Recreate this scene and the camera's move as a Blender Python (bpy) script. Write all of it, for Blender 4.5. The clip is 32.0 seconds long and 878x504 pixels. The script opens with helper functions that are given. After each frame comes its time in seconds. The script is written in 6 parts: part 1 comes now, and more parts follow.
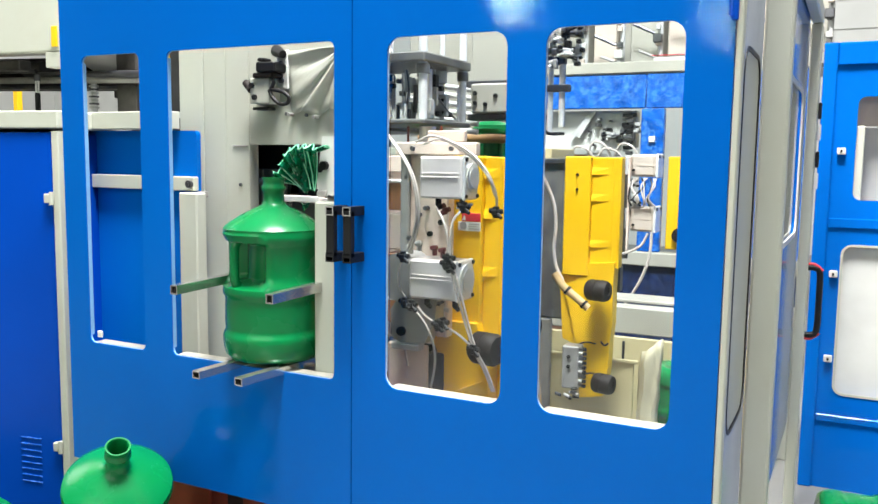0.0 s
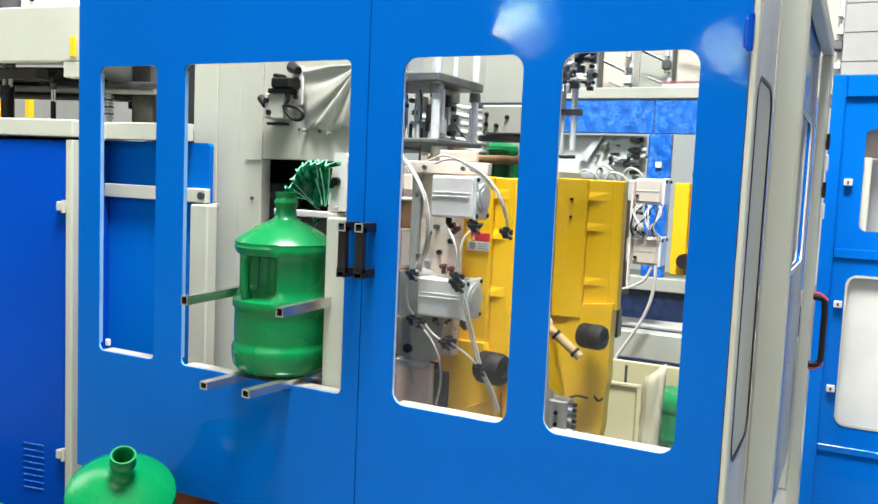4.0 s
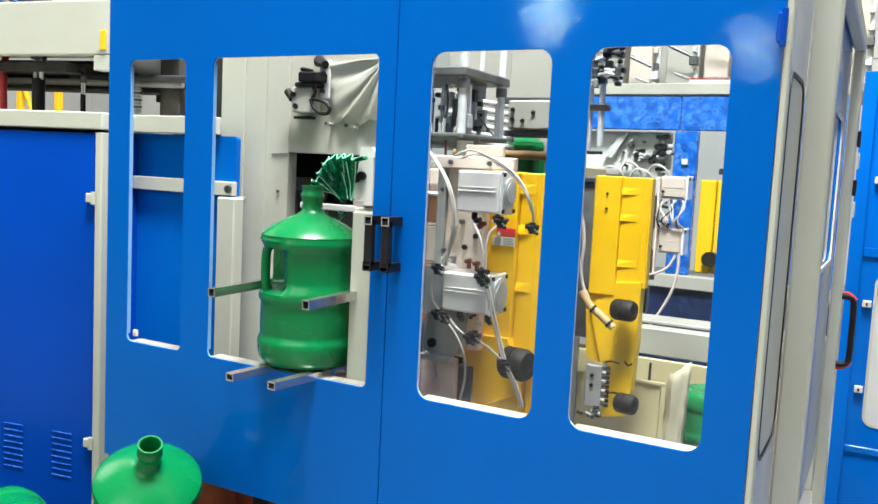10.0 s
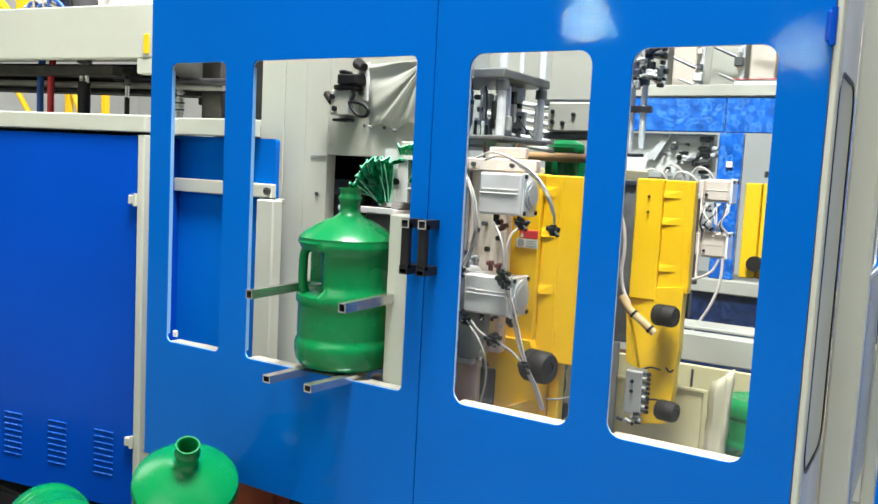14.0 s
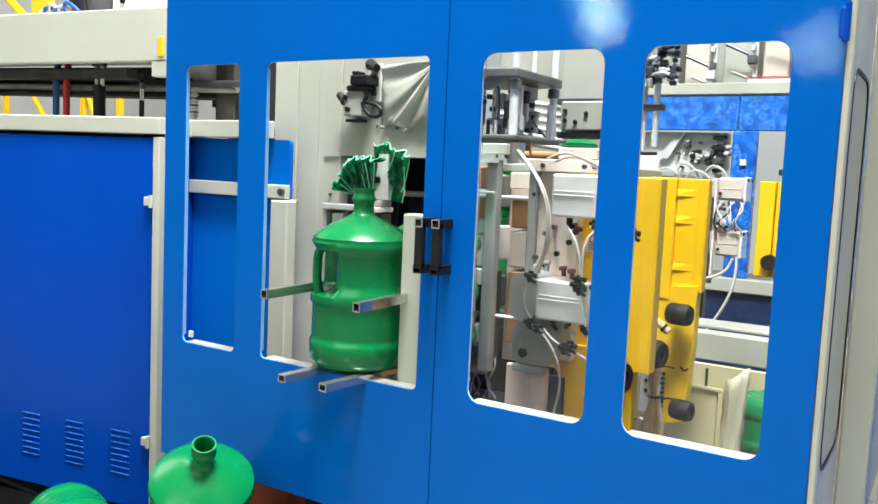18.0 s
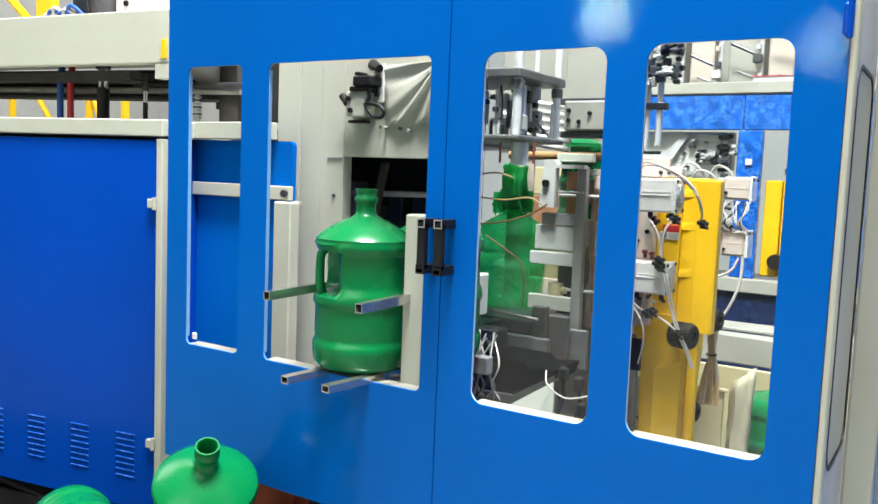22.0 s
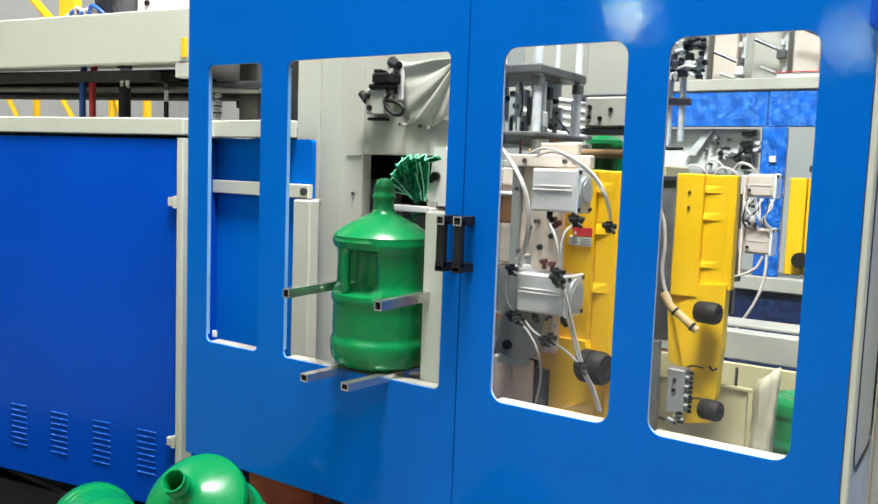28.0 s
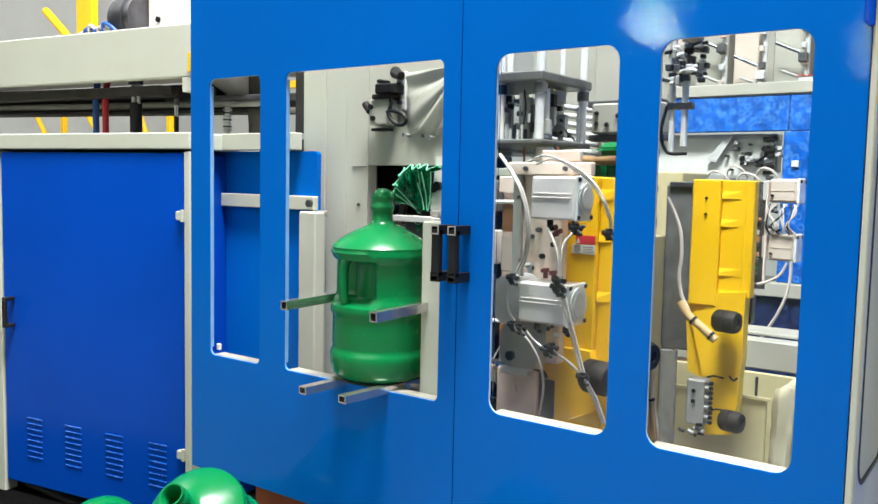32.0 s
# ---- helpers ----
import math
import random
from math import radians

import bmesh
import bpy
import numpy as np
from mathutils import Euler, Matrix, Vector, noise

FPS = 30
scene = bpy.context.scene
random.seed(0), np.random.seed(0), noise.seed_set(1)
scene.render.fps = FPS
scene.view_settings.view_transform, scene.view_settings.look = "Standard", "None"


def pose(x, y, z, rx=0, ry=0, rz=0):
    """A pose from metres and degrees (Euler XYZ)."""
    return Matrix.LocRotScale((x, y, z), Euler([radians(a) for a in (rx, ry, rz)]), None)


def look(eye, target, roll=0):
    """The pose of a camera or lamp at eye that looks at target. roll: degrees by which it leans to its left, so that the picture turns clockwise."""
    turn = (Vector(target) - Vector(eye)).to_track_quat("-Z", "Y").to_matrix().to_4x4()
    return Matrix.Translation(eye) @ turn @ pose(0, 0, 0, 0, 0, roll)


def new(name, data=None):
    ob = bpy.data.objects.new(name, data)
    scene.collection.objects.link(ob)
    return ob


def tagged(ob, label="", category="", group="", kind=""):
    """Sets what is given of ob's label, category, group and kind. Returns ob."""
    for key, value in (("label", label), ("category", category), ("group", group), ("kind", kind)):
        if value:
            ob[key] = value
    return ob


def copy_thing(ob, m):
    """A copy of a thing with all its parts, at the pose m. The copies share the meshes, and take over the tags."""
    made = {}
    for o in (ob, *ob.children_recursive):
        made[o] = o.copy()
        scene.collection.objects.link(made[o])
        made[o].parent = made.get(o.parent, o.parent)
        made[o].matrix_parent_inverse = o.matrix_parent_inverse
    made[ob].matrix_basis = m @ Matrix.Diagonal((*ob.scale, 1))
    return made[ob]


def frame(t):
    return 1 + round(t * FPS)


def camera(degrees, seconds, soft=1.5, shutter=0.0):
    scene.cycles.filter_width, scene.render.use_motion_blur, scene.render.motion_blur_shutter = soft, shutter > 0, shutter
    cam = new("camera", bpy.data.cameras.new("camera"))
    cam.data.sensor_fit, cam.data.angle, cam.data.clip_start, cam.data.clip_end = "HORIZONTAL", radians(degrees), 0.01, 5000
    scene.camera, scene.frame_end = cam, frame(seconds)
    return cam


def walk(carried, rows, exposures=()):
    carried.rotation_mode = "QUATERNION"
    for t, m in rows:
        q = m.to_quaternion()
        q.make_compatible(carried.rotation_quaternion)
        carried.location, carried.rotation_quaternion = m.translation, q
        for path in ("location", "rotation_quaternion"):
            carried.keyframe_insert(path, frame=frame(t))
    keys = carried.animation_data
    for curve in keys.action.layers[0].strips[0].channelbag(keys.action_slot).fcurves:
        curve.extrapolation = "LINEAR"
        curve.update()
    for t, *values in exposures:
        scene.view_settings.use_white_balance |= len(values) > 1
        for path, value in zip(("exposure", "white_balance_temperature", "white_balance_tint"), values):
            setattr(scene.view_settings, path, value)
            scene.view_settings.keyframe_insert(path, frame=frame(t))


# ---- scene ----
from mathutils.geometry import tessellate_polygon

cam = camera(55.5, 32.0)
PATH = [
    (0, (1.079, -1.736, 1.202), (0.188, 0.041, 0.981), 0.8),
    (0.5, (1.076, -1.751, 1.199), (0.19, 0.031, 0.997), 1.3),
    (1, (1.068, -1.758, 1.2), (0.188, 0.028, 1.01), 1.8),
    (1.5, (1.068, -1.762, 1.199), (0.192, 0.027, 1.022), 2.3),
    (2, (1.069, -1.756, 1.199), (0.198, 0.036, 1.027), 2.6),
    (2.5, (1.065, -1.753, 1.201), (0.188, 0.035, 1.026), 2.7),
    (3, (1.068, -1.76, 1.202), (0.184, 0.026, 1.026), 2.6),
    (3.5, (1.069, -1.761, 1.202), (0.178, 0.021, 1.026), 2.5),
    (5.5, (1.06, -1.759, 1.202), (0.149, 0.012, 1.024), 2.5),
    (6, (1.059, -1.758, 1.201), (0.145, 0.012, 1.021), 2.5),
    (6.5, (1.06, -1.76, 1.202), (0.141, 0.007, 1.02), 2.6),
    (7, (1.057, -1.76, 1.2), (0.135, 0.005, 1.018), 2.6),
    (7.5, (1.057, -1.76, 1.2), (0.131, 0.004, 1.017), 2.7),
    (8, (1.056, -1.759, 1.201), (0.129, 0.003, 1.016), 2.7),
    (8.5, (1.057, -1.759, 1.2), (0.129, 0.003, 1.015), 2.8),
    (9, (1.057, -1.761, 1.2), (0.129, 0.0, 1.014), 2.8),
    (9.5, (1.058, -1.766, 1.203), (0.127, -0.006, 1.014), 2.9),
    (10, (1.059, -1.765, 1.199), (0.116, -0.012, 1.01), 2.9),
    (10.5, (1.059, -1.759, 1.199), (0.096, -0.017, 0.999), 2.7),
    (11, (1.07, -1.772, 1.2), (0.093, -0.037, 1.004), 2.6),
    (11.5, (1.065, -1.76, 1.205), (0.068, -0.036, 1.028), 3.1),
    (12, (1.065, -1.754, 1.203), (0.062, -0.033, 1.029), 3.1),
    (12.5, (1.063, -1.754, 1.203), (0.058, -0.034, 1.029), 3.1),
    (13, (1.062, -1.751, 1.201), (0.049, -0.036, 1.022), 3.0),
    (13.5, (1.056, -1.748, 1.198), (0.036, -0.038, 1.016), 3.0),
    (14, (1.056, -1.745, 1.201), (0.029, -0.039, 1.012), 3.0),
    (14.5, (1.056, -1.744, 1.201), (0.025, -0.041, 1.01), 2.9),
    (16.5, (1.056, -1.75, 1.197), (-0.005, -0.065, 1.01), 2.7),
    (17, (1.055, -1.748, 1.196), (-0.006, -0.063, 1.008), 2.7),
    (17.5, (1.056, -1.75, 1.197), (0.0, -0.062, 1.008), 2.7),
    (18, (1.058, -1.752, 1.197), (0.005, -0.062, 1.009), 2.6),
    (18.5, (1.061, -1.751, 1.197), (0.008, -0.061, 1.01), 2.6),
    (19, (1.06, -1.749, 1.197), (0.008, -0.058, 1.01), 2.5),
    (19.5, (1.063, -1.747, 1.196), (0.011, -0.056, 1.011), 2.4),
    (20, (1.064, -1.75, 1.195), (0.013, -0.058, 1.012), 2.4),
    (20.5, (1.064, -1.749, 1.195), (0.013, -0.058, 1.014), 2.4),
    (21, (1.063, -1.745, 1.195), (0.005, -0.057, 1.013), 2.3),
    (21.5, (1.058, -1.744, 1.194), (-0.002, -0.058, 1.01), 2.3),
    (22, (1.062, -1.741, 1.194), (-0.004, -0.059, 1.009), 2.3),
    (22.5, (1.058, -1.741, 1.194), (-0.009, -0.059, 1.007), 2.3),
    (23, (1.057, -1.745, 1.194), (-0.01, -0.064, 1.007), 2.4),
    (23.5, (1.06, -1.744, 1.193), (-0.009, -0.064, 1.007), 2.4),
    (24, (1.059, -1.741, 1.193), (-0.013, -0.064, 1.006), 2.4),
    (24.5, (1.062, -1.74, 1.191), (-0.017, -0.066, 1.002), 2.4),
    (25, (1.064, -1.745, 1.192), (-0.016, -0.073, 1.001), 2.4),
    (25.5, (1.062, -1.744, 1.192), (-0.017, -0.071, 1.001), 2.4),
    (27.5, (1.056, -1.733, 1.188), (-0.046, -0.074, 1.002), 2.2),
    (28, (1.057, -1.728, 1.187), (-0.05, -0.073, 0.999), 2.1),
    (28.5, (1.058, -1.728, 1.186), (-0.051, -0.074, 0.997), 2.0),
    (29, (1.059, -1.73, 1.184), (-0.05, -0.076, 0.995), 1.9),
    (29.5, (1.061, -1.735, 1.186), (-0.047, -0.081, 0.996), 2.0),
    (30, (1.062, -1.733, 1.183), (-0.048, -0.08, 0.995), 2.0),
    (30.5, (1.065, -1.732, 1.184), (-0.046, -0.08, 0.997), 2.0),
    (31, (1.074, -1.724, 1.185), (-0.042, -0.074, 1.001), 1.8),
    (31.5, (1.09, -1.703, 1.19), (-0.041, -0.064, 1.012), 1.6),
    (32, (1.114, -1.659, 1.185), (-0.056, -0.045, 1.021), 1.2),
]
walk(cam, [(t, look(e, g, r)) for t, e, g, r in PATH], [(0.0, -0.7), (5.0, -0.73), (12.0, -0.8), (22.0, -0.8), (30.0, -0.92), (32.0, -0.89)])

# ---------------------------------------------------------------- light
FLOOR = -0.16
world = bpy.data.worlds.new("world")
scene.world = world
world.use_nodes = True
bg = world.node_tree.nodes["Background"]
bg.inputs["Color"].default_value = (0.92, 0.96, 1.0, 1)
bg.inputs["Strength"].default_value = 0.3
scene.view_settings.exposure = -0.7


def area(name, at, to, size, watts, color=(1, 1, 1)):
    d = bpy.data.lights.new(name, "AREA")
    d.shape, d.size, d.size_y, d.energy, d.color = "RECTANGLE", size[0], size[1], watts, color
    ob = new(name, d)
    ob.matrix_world = look(at, to)
    return ob


area("hall_lamp_front", (-0.2, -2.3, 7.2), (-0.3, 0.6, 0.8), (8.0, 2.4), 110)
# unseen fill lamp, added to throw light in through the door openings
area("hall_lamp_rear_row", (0.8, -9.0, 5.7), (0.0, 0.0, 1.0), (8.0, 1.6), 480)
# unseen fill lamp, added to brighten the far machine
area("hall_lamp_middle", (0.5, 0.9, 4.7), (-0.2, 4.0, 1.2), (5.0, 0.8), 50)
area("hall_lamp_left", (-9.8, 0.0, 7.2), (-1.5, -0.3, 0.3), (6.0, 6.0), 1150)
area("hall_lamp_overhead", (0.6, -0.75, 7.2), (-0.2, 0.7, 0.9), (2.2, 1.6), 2900)
# two unseen fill lamps, added to brighten the north and west walls
area("hall_lamp_back", (1.5, 8.5, 7.0), (2.0, 11.0, 2.0), (12.0, 2.0), 420)
area("hall_lamp_west", (-11.0, 7.0, 7.2), (-13.0, 9.0, 1.0), (3.0, 3.0), 520)
area("hall_lamp_side", (7.0, 0.5, 6.8), (1.0, 1.0, 1.0), (2.5, 6.0), 80)


def bay_lamp(at, to, r, watts):
    """A round high-bay lamp hung far down the hall."""
    d = bpy.data.lights.new("high_bay_lamp", "AREA")
    d.shape, d.size, d.energy, d.color = "DISK", r * 2, watts, (0.8, 1.0, 0.62)
    new("high_bay_lamp", d).matrix_world = look(at, to)


bay_lamp((-7.3, -19.0, 5.4), (0, 0, 1.4), 0.22, 480)
bay_lamp((-2.05, -19.0, 4.45), (0, 0, 1.4), 0.25, 170)

# ---------------------------------------------------------------- materials


def material(name, color, rough=0.5, metal=0.0, var=0.12, scale=6.0, bump=0.0, bscale=200.0, coat=0.0, trans=0.0, sss=0.0, rvar=0.1, dirt=None, dirt_scale=2.0, dirt_amt=0.5, spec=0.5):
    m = bpy.data.materials.new(name)
    m.use_nodes = True
    nt = m.node_tree
    b = nt.nodes["Principled BSDF"]
    co = nt.nodes.new("ShaderNodeTexCoord")
    n1 = nt.nodes.new("ShaderNodeTexNoise")
    n1.inputs["Scale"].default_value = scale
    n1.inputs["Detail"].default_value = 6
    nt.links.new(co.outputs["Object"], n1.inputs["Vector"])
    ramp = nt.nodes.new("ShaderNodeMapRange")
    ramp.inputs["From Min"].default_value, ramp.inputs["From Max"].default_value = 0.3, 0.7
    ramp.inputs["To Min"].default_value, ramp.inputs["To Max"].default_value = 1 - var, 1 + var
    nt.links.new(n1.outputs["Fac"], ramp.inputs["Value"])
    mul = nt.nodes.new("ShaderNodeMixRGB")
    mul.blend_type = "MULTIPLY"
    mul.inputs["Fac"].default_value = 1
    mul.inputs["Color1"].default_value = (*color, 1)
    nt.links.new(ramp.outputs["Result"], mul.inputs["Color2"])
    out = mul.outputs["Color"]
    if dirt:
        n2 = nt.nodes.new("ShaderNodeTexNoise")
        n2.inputs["Scale"].default_value = dirt_scale
        n2.inputs["Detail"].default_value = 10
        n2.inputs["Roughness"].default_value = 0.7
        nt.links.new(co.outputs["Object"], n2.inputs["Vector"])
        r2 = nt.nodes.new("ShaderNodeMapRange")
        r2.inputs["From Min"].default_value, r2.inputs["From Max"].default_value = 0.5, 0.75
        r2.inputs["To Max"].default_value = dirt_amt
        nt.links.new(n2.outputs["Fac"], r2.inputs["Value"])
        mx = nt.nodes.new("ShaderNodeMixRGB")
        mx.inputs["Color2"].default_value = (*dirt, 1)
        nt.links.new(out, mx.inputs["Color1"])
        nt.links.new(r2.outputs["Result"], mx.inputs["Fac"])
        out = mx.outputs["Color"]
    nt.links.new(out, b.inputs["Base Color"])
    rr = nt.nodes.new("ShaderNodeMapRange")
    rr.inputs["To Min"].default_value, rr.inputs["To Max"].default_value = max(0.02, rough - rvar), min(1, rough + rvar)
    nt.links.new(n1.outputs["Fac"], rr.inputs["Value"])
    nt.links.new(rr.outputs["Result"], b.inputs["Roughness"])
    b.inputs["Metallic"].default_value = metal
    b.inputs["Specular IOR Level"].default_value = spec
    b.inputs["Coat Weight"].default_value = coat
    b.inputs["Coat Roughness"].default_value = 0.08
    b.inputs["Transmission Weight"].default_value = trans
    if sss:
        b.inputs["Subsurface Weight"].default_value = sss
        b.inputs["Subsurface Radius"].default_value = (0.01, 0.03, 0.01)
        b.inputs["Subsurface Scale"].default_value = 0.4
    if bump:
        n3 = nt.nodes.new("ShaderNodeTexNoise")
        n3.inputs["Scale"].default_value = bscale
        n3.inputs["Detail"].default_value = 1
        nt.links.new(co.outputs["Object"], n3.inputs["Vector"])
        bp = nt.nodes.new("ShaderNodeBump")
        bp.inputs["Strength"].default_value = bump
        bp.inputs["Distance"].default_value = 0.002
        nt.links.new(n3.outputs["Fac"], bp.inputs["Height"])
        nt.links.new(bp.outputs["Normal"], b.inputs["Normal"])
        if coat:
            nt.links.new(bp.outputs["Normal"], b.inputs["Coat Normal"])
    return m


BLUE = material("blue_paint", (0.001, 0.112, 0.475), 0.025, var=0.07, scale=1.5, bump=0.065, bscale=205, rvar=0.004, spec=0.09)
BLUE_DARK = material("dark_blue_paint", (0.001, 0.058, 0.42), 0.2, var=0.08, scale=1.5, bump=0.06, bscale=230, rvar=0.05, spec=0.1)
# louver blue with pale specks painted in for the glints on the slots
LOUVER = material("glinting_louver_blue", (0.006, 0.075, 0.4), 0.18, var=0.4, scale=60, dirt=(0.15, 0.3, 0.6), dirt_scale=70, dirt_amt=0.6, spec=0.4)
NAVY = material("navy_plastic_film", (0.003, 0.01, 0.05), 0.3, var=0.5, scale=14, bump=0.4, bscale=30, dirt=(0.05, 0.08, 0.18), dirt_scale=34, dirt_amt=0.5, spec=0.2)
PEACH = material("peach_enamel", (0.52, 0.44, 0.37), 0.45, var=0.08, scale=4, dirt=(0.36, 0.29, 0.23), dirt_scale=5, dirt_amt=0.4)
# mottled dark grey, used where the inner machine has to look dim
DULL_GREY = material("dull_dark_grey", (0.075, 0.07, 0.063), 0.4, 0.2, var=0.35, scale=10, dirt=(0.025, 0.022, 0.02), dirt_scale=9, dirt_amt=0.7)
BLUE_FAR = material("blue_plastic_film", (0.002, 0.085, 0.42), 0.25, var=0.4, scale=16, bump=0.5, bscale=30, dirt=(0.1, 0.3, 0.65), dirt_scale=60, dirt_amt=0.6, spec=0.25)
CREAM = material("cream_paint", (0.475, 0.49, 0.41), 0.42, var=0.05, scale=2.0, bump=0.12, bscale=300, dirt=(0.42, 0.38, 0.28), dirt_scale=3, dirt_amt=0.35)
WHITE = material("white_edge", (0.6, 0.6, 0.56), 0.5, var=0.05, scale=8)
YELLOW = material("yellow_paint", (0.84, 0.49, 0.006), 0.4, var=0.06, scale=4, bump=0.04, bscale=200, dirt=(0.6, 0.32, 0.01), dirt_scale=5, dirt_amt=0.12)
GREEN = material("green_plastic", (0.001, 0.165, 0.044), 0.27, var=0.06, scale=5, sss=0.12, bump=0.04, bscale=60, rvar=0.05, spec=0.36)
GREEN_RIM = material("pale_green_rim", (0.25, 0.8, 0.5), 0.3, var=0.1, scale=20, trans=0.2)
GREYL = material("light_grey_paint", (0.5, 0.5, 0.49), 0.45, 0.1, var=0.1, scale=6)
STEEL = material("polished_steel", (0.9, 0.89, 0.87), 0.22, 0.18, var=0.12, scale=30)
ALU = material("machined_aluminium", (0.78, 0.72, 0.68), 0.35, 0.05, var=0.12, scale=10, bump=0.1, bscale=150, dirt=(0.4, 0.37, 0.36), dirt_scale=9, dirt_amt=0.45)
CHROME = material("mirror_steel_tube", (0.6, 0.59, 0.56), 0.16, 0.9, var=0.15, scale=20)
DARKSTEEL = material("dark_steel", (0.12, 0.12, 0.13), 0.4, 0.8, var=0.25, scale=12)
GREY = material("grey_machine_paint", (0.33, 0.32, 0.3), 0.5, 0.2, var=0.2, scale=9, dirt=(0.15, 0.13, 0.1), dirt_scale=6, dirt_amt=0.6)
BLACK = material("black_plastic", (0.01, 0.01, 0.011), 0.45, var=0.3, scale=20, bump=0.2, bscale=150, spec=0.25)
RUBBER = material("black_rubber", (0.014, 0.01, 0.008), 0.6, var=0.35, scale=25, bump=0.3, bscale=90, spec=0.25)
RED = material("red_plastic", (0.6, 0.03, 0.04), 0.4, var=0.1)
MAROON = material("maroon_plastic", (0.13, 0.025, 0.03), 0.4, var=0.2, scale=20)
RUST = material("red_oxide_steel", (0.28, 0.06, 0.03), 0.7, var=0.3, scale=8)
COPPER = material("copper_brown_block", (0.42, 0.2, 0.1), 0.45, 0.4, var=0.25, scale=10)
HOSE = material("clear_hose", (0.69, 0.62, 0.56), 0.12, var=0.1, scale=15, trans=0.25)
TAN = material("tan_braid", (0.5, 0.33, 0.15), 0.6, var=0.25, scale=30)
BLUEHOSE = material("blue_hose", (0.02, 0.1, 0.4), 0.4, var=0.1)
CONCRETE = material("concrete_floor", (0.22, 0.22, 0.21), 0.55, var=0.2, scale=3, dirt=(0.09, 0.085, 0.08), dirt_scale=1.5, dirt_amt=0.5)
BEIGE = material("beige_sheet", (0.5, 0.43, 0.24), 0.55, var=0.1, scale=4, bump=0.3, bscale=9, dirt=(0.3, 0.24, 0.12), dirt_scale=4, dirt_amt=0.5)
WALLM = material("white_wall_sheet", (0.6, 0.605, 0.58), 0.6, var=0.06, scale=1.5)
# tone of the unseen hall surfaces, set for bounce light and door reflections
HALL = material("hall_bounce_grey", (0.5, 0.505, 0.5), 0.7, var=0.15, scale=0.8)
# cream darkened in its colour, for cream parts that catch too much light
DIM_CREAM = material("dimmed_cream_paint", (0.37, 0.355, 0.3), 0.5, var=0.1, scale=3, dirt=(0.24, 0.22, 0.18), dirt_scale=4, dirt_amt=0.4)
IRON = material("dark_grey_iron", (0.15, 0.148, 0.142), 0.42, 0.2, var=0.3, scale=14, dirt=(0.05, 0.045, 0.04), dirt_scale=12, dirt_amt=0.6)
WOOD = material("brown_wood", (0.36, 0.2, 0.08), 0.55, var=0.3, scale=14, bump=0.2, bscale=60, dirt=(0.16, 0.08, 0.03), dirt_scale=8, dirt_amt=0.6)
DEEP_BLACK = material("deep_black", (0.004, 0.004, 0.004), 0.9, var=0.3, scale=9, spec=0.03)
LILAC = material("pale_lilac_paint", (0.42, 0.47, 0.62), 0.25, var=0.08, scale=3, spec=0.4)
# blue edge painted pale, with the light on the fold in its colour
LIT_EDGE = material("lit_blue_edge", (0.2, 0.42, 0.72), 0.35, var=0.1, scale=6)
TRIM = material("pale_blue_edge", (0.4, 0.55, 0.75), 0.5, var=0.1)
WARM = material("stained_warm_plate", (0.75, 0.61, 0.515), 0.45, 0.05, var=0.22, scale=9, dirt=(0.3, 0.17, 0.1), dirt_scale=6, dirt_amt=0.7)
PAPER = material("cream_plastic_bag", (0.47, 0.42, 0.28), 0.4, var=0.08, scale=9, bump=0.4, bscale=18)
# near black; mostly lines gaps and recesses to put their shade into the colour
NEAR_BLACK = material("near_black", (0.03, 0.03, 0.03), 0.35, var=0.4, scale=7)


def glass(name, tint=(0.93, 0.97, 0.98), rough=0.02):
    m = bpy.data.materials.new(name)
    m.use_nodes = True
    nt = m.node_tree
    nt.nodes.clear()
    out = nt.nodes.new("ShaderNodeOutputMaterial")
    tr = nt.nodes.new("ShaderNodeBsdfTransparent")
    tr.inputs["Color"].default_value = (*tint, 1)
    gl = nt.nodes.new("ShaderNodeBsdfGlossy")
    gl.inputs["Roughness"].default_value = rough
    fr = nt.nodes.new("ShaderNodeFresnel")
    fr.inputs["IOR"].default_value = 1.45
    mx = nt.nodes.new("ShaderNodeMixShader")
    nt.links.new(fr.outputs["Fac"], mx.inputs["Fac"])
    nt.links.new(tr.outputs[0], mx.inputs[1])
    nt.links.new(gl.outputs[0], mx.inputs[2])
    nt.links.new(mx.outputs[0], out.inputs["Surface"])
    return m


def bubbled(m, color, scale):
    """Pale rings of air trapped under a plastic film, over the material's own colour."""
    nt = m.node_tree
    b = nt.nodes["Principled BSDF"]
    under = b.inputs["Base Color"].links[0].from_socket
    co, vor, ramp, mx = nt.nodes.new("ShaderNodeTexCoord"), nt.nodes.new("ShaderNodeTexVoronoi"), nt.nodes.new("ShaderNodeValToRGB"), nt.nodes.new("ShaderNodeMixRGB")
    vor.inputs["Scale"].default_value = scale
    vor.inputs["Randomness"].default_value = 1.0
    nt.links.new(co.outputs["Object"], vor.inputs["Vector"])
    e = ramp.color_ramp.elements
    e[0].position, e[0].color = 0.26, (0, 0, 0, 1)
    e[1].position, e[1].color = 0.5, (0, 0, 0, 1)
    e.new(0.34).color = (0.75, 0.75, 0.75, 1)
    nt.links.new(vor.outputs["Distance"], ramp.inputs["Fac"])
    mx.inputs["Color2"].default_value = (*color, 1)
    nt.links.new(under, mx.inputs["Color1"])
    nt.links.new(ramp.outputs["Color"], mx.inputs["Fac"])
    nt.links.new(mx.outputs["Color"], b.inputs["Base Color"])


bubbled(BLUE_FAR, (0.09, 0.27, 0.62), 21)
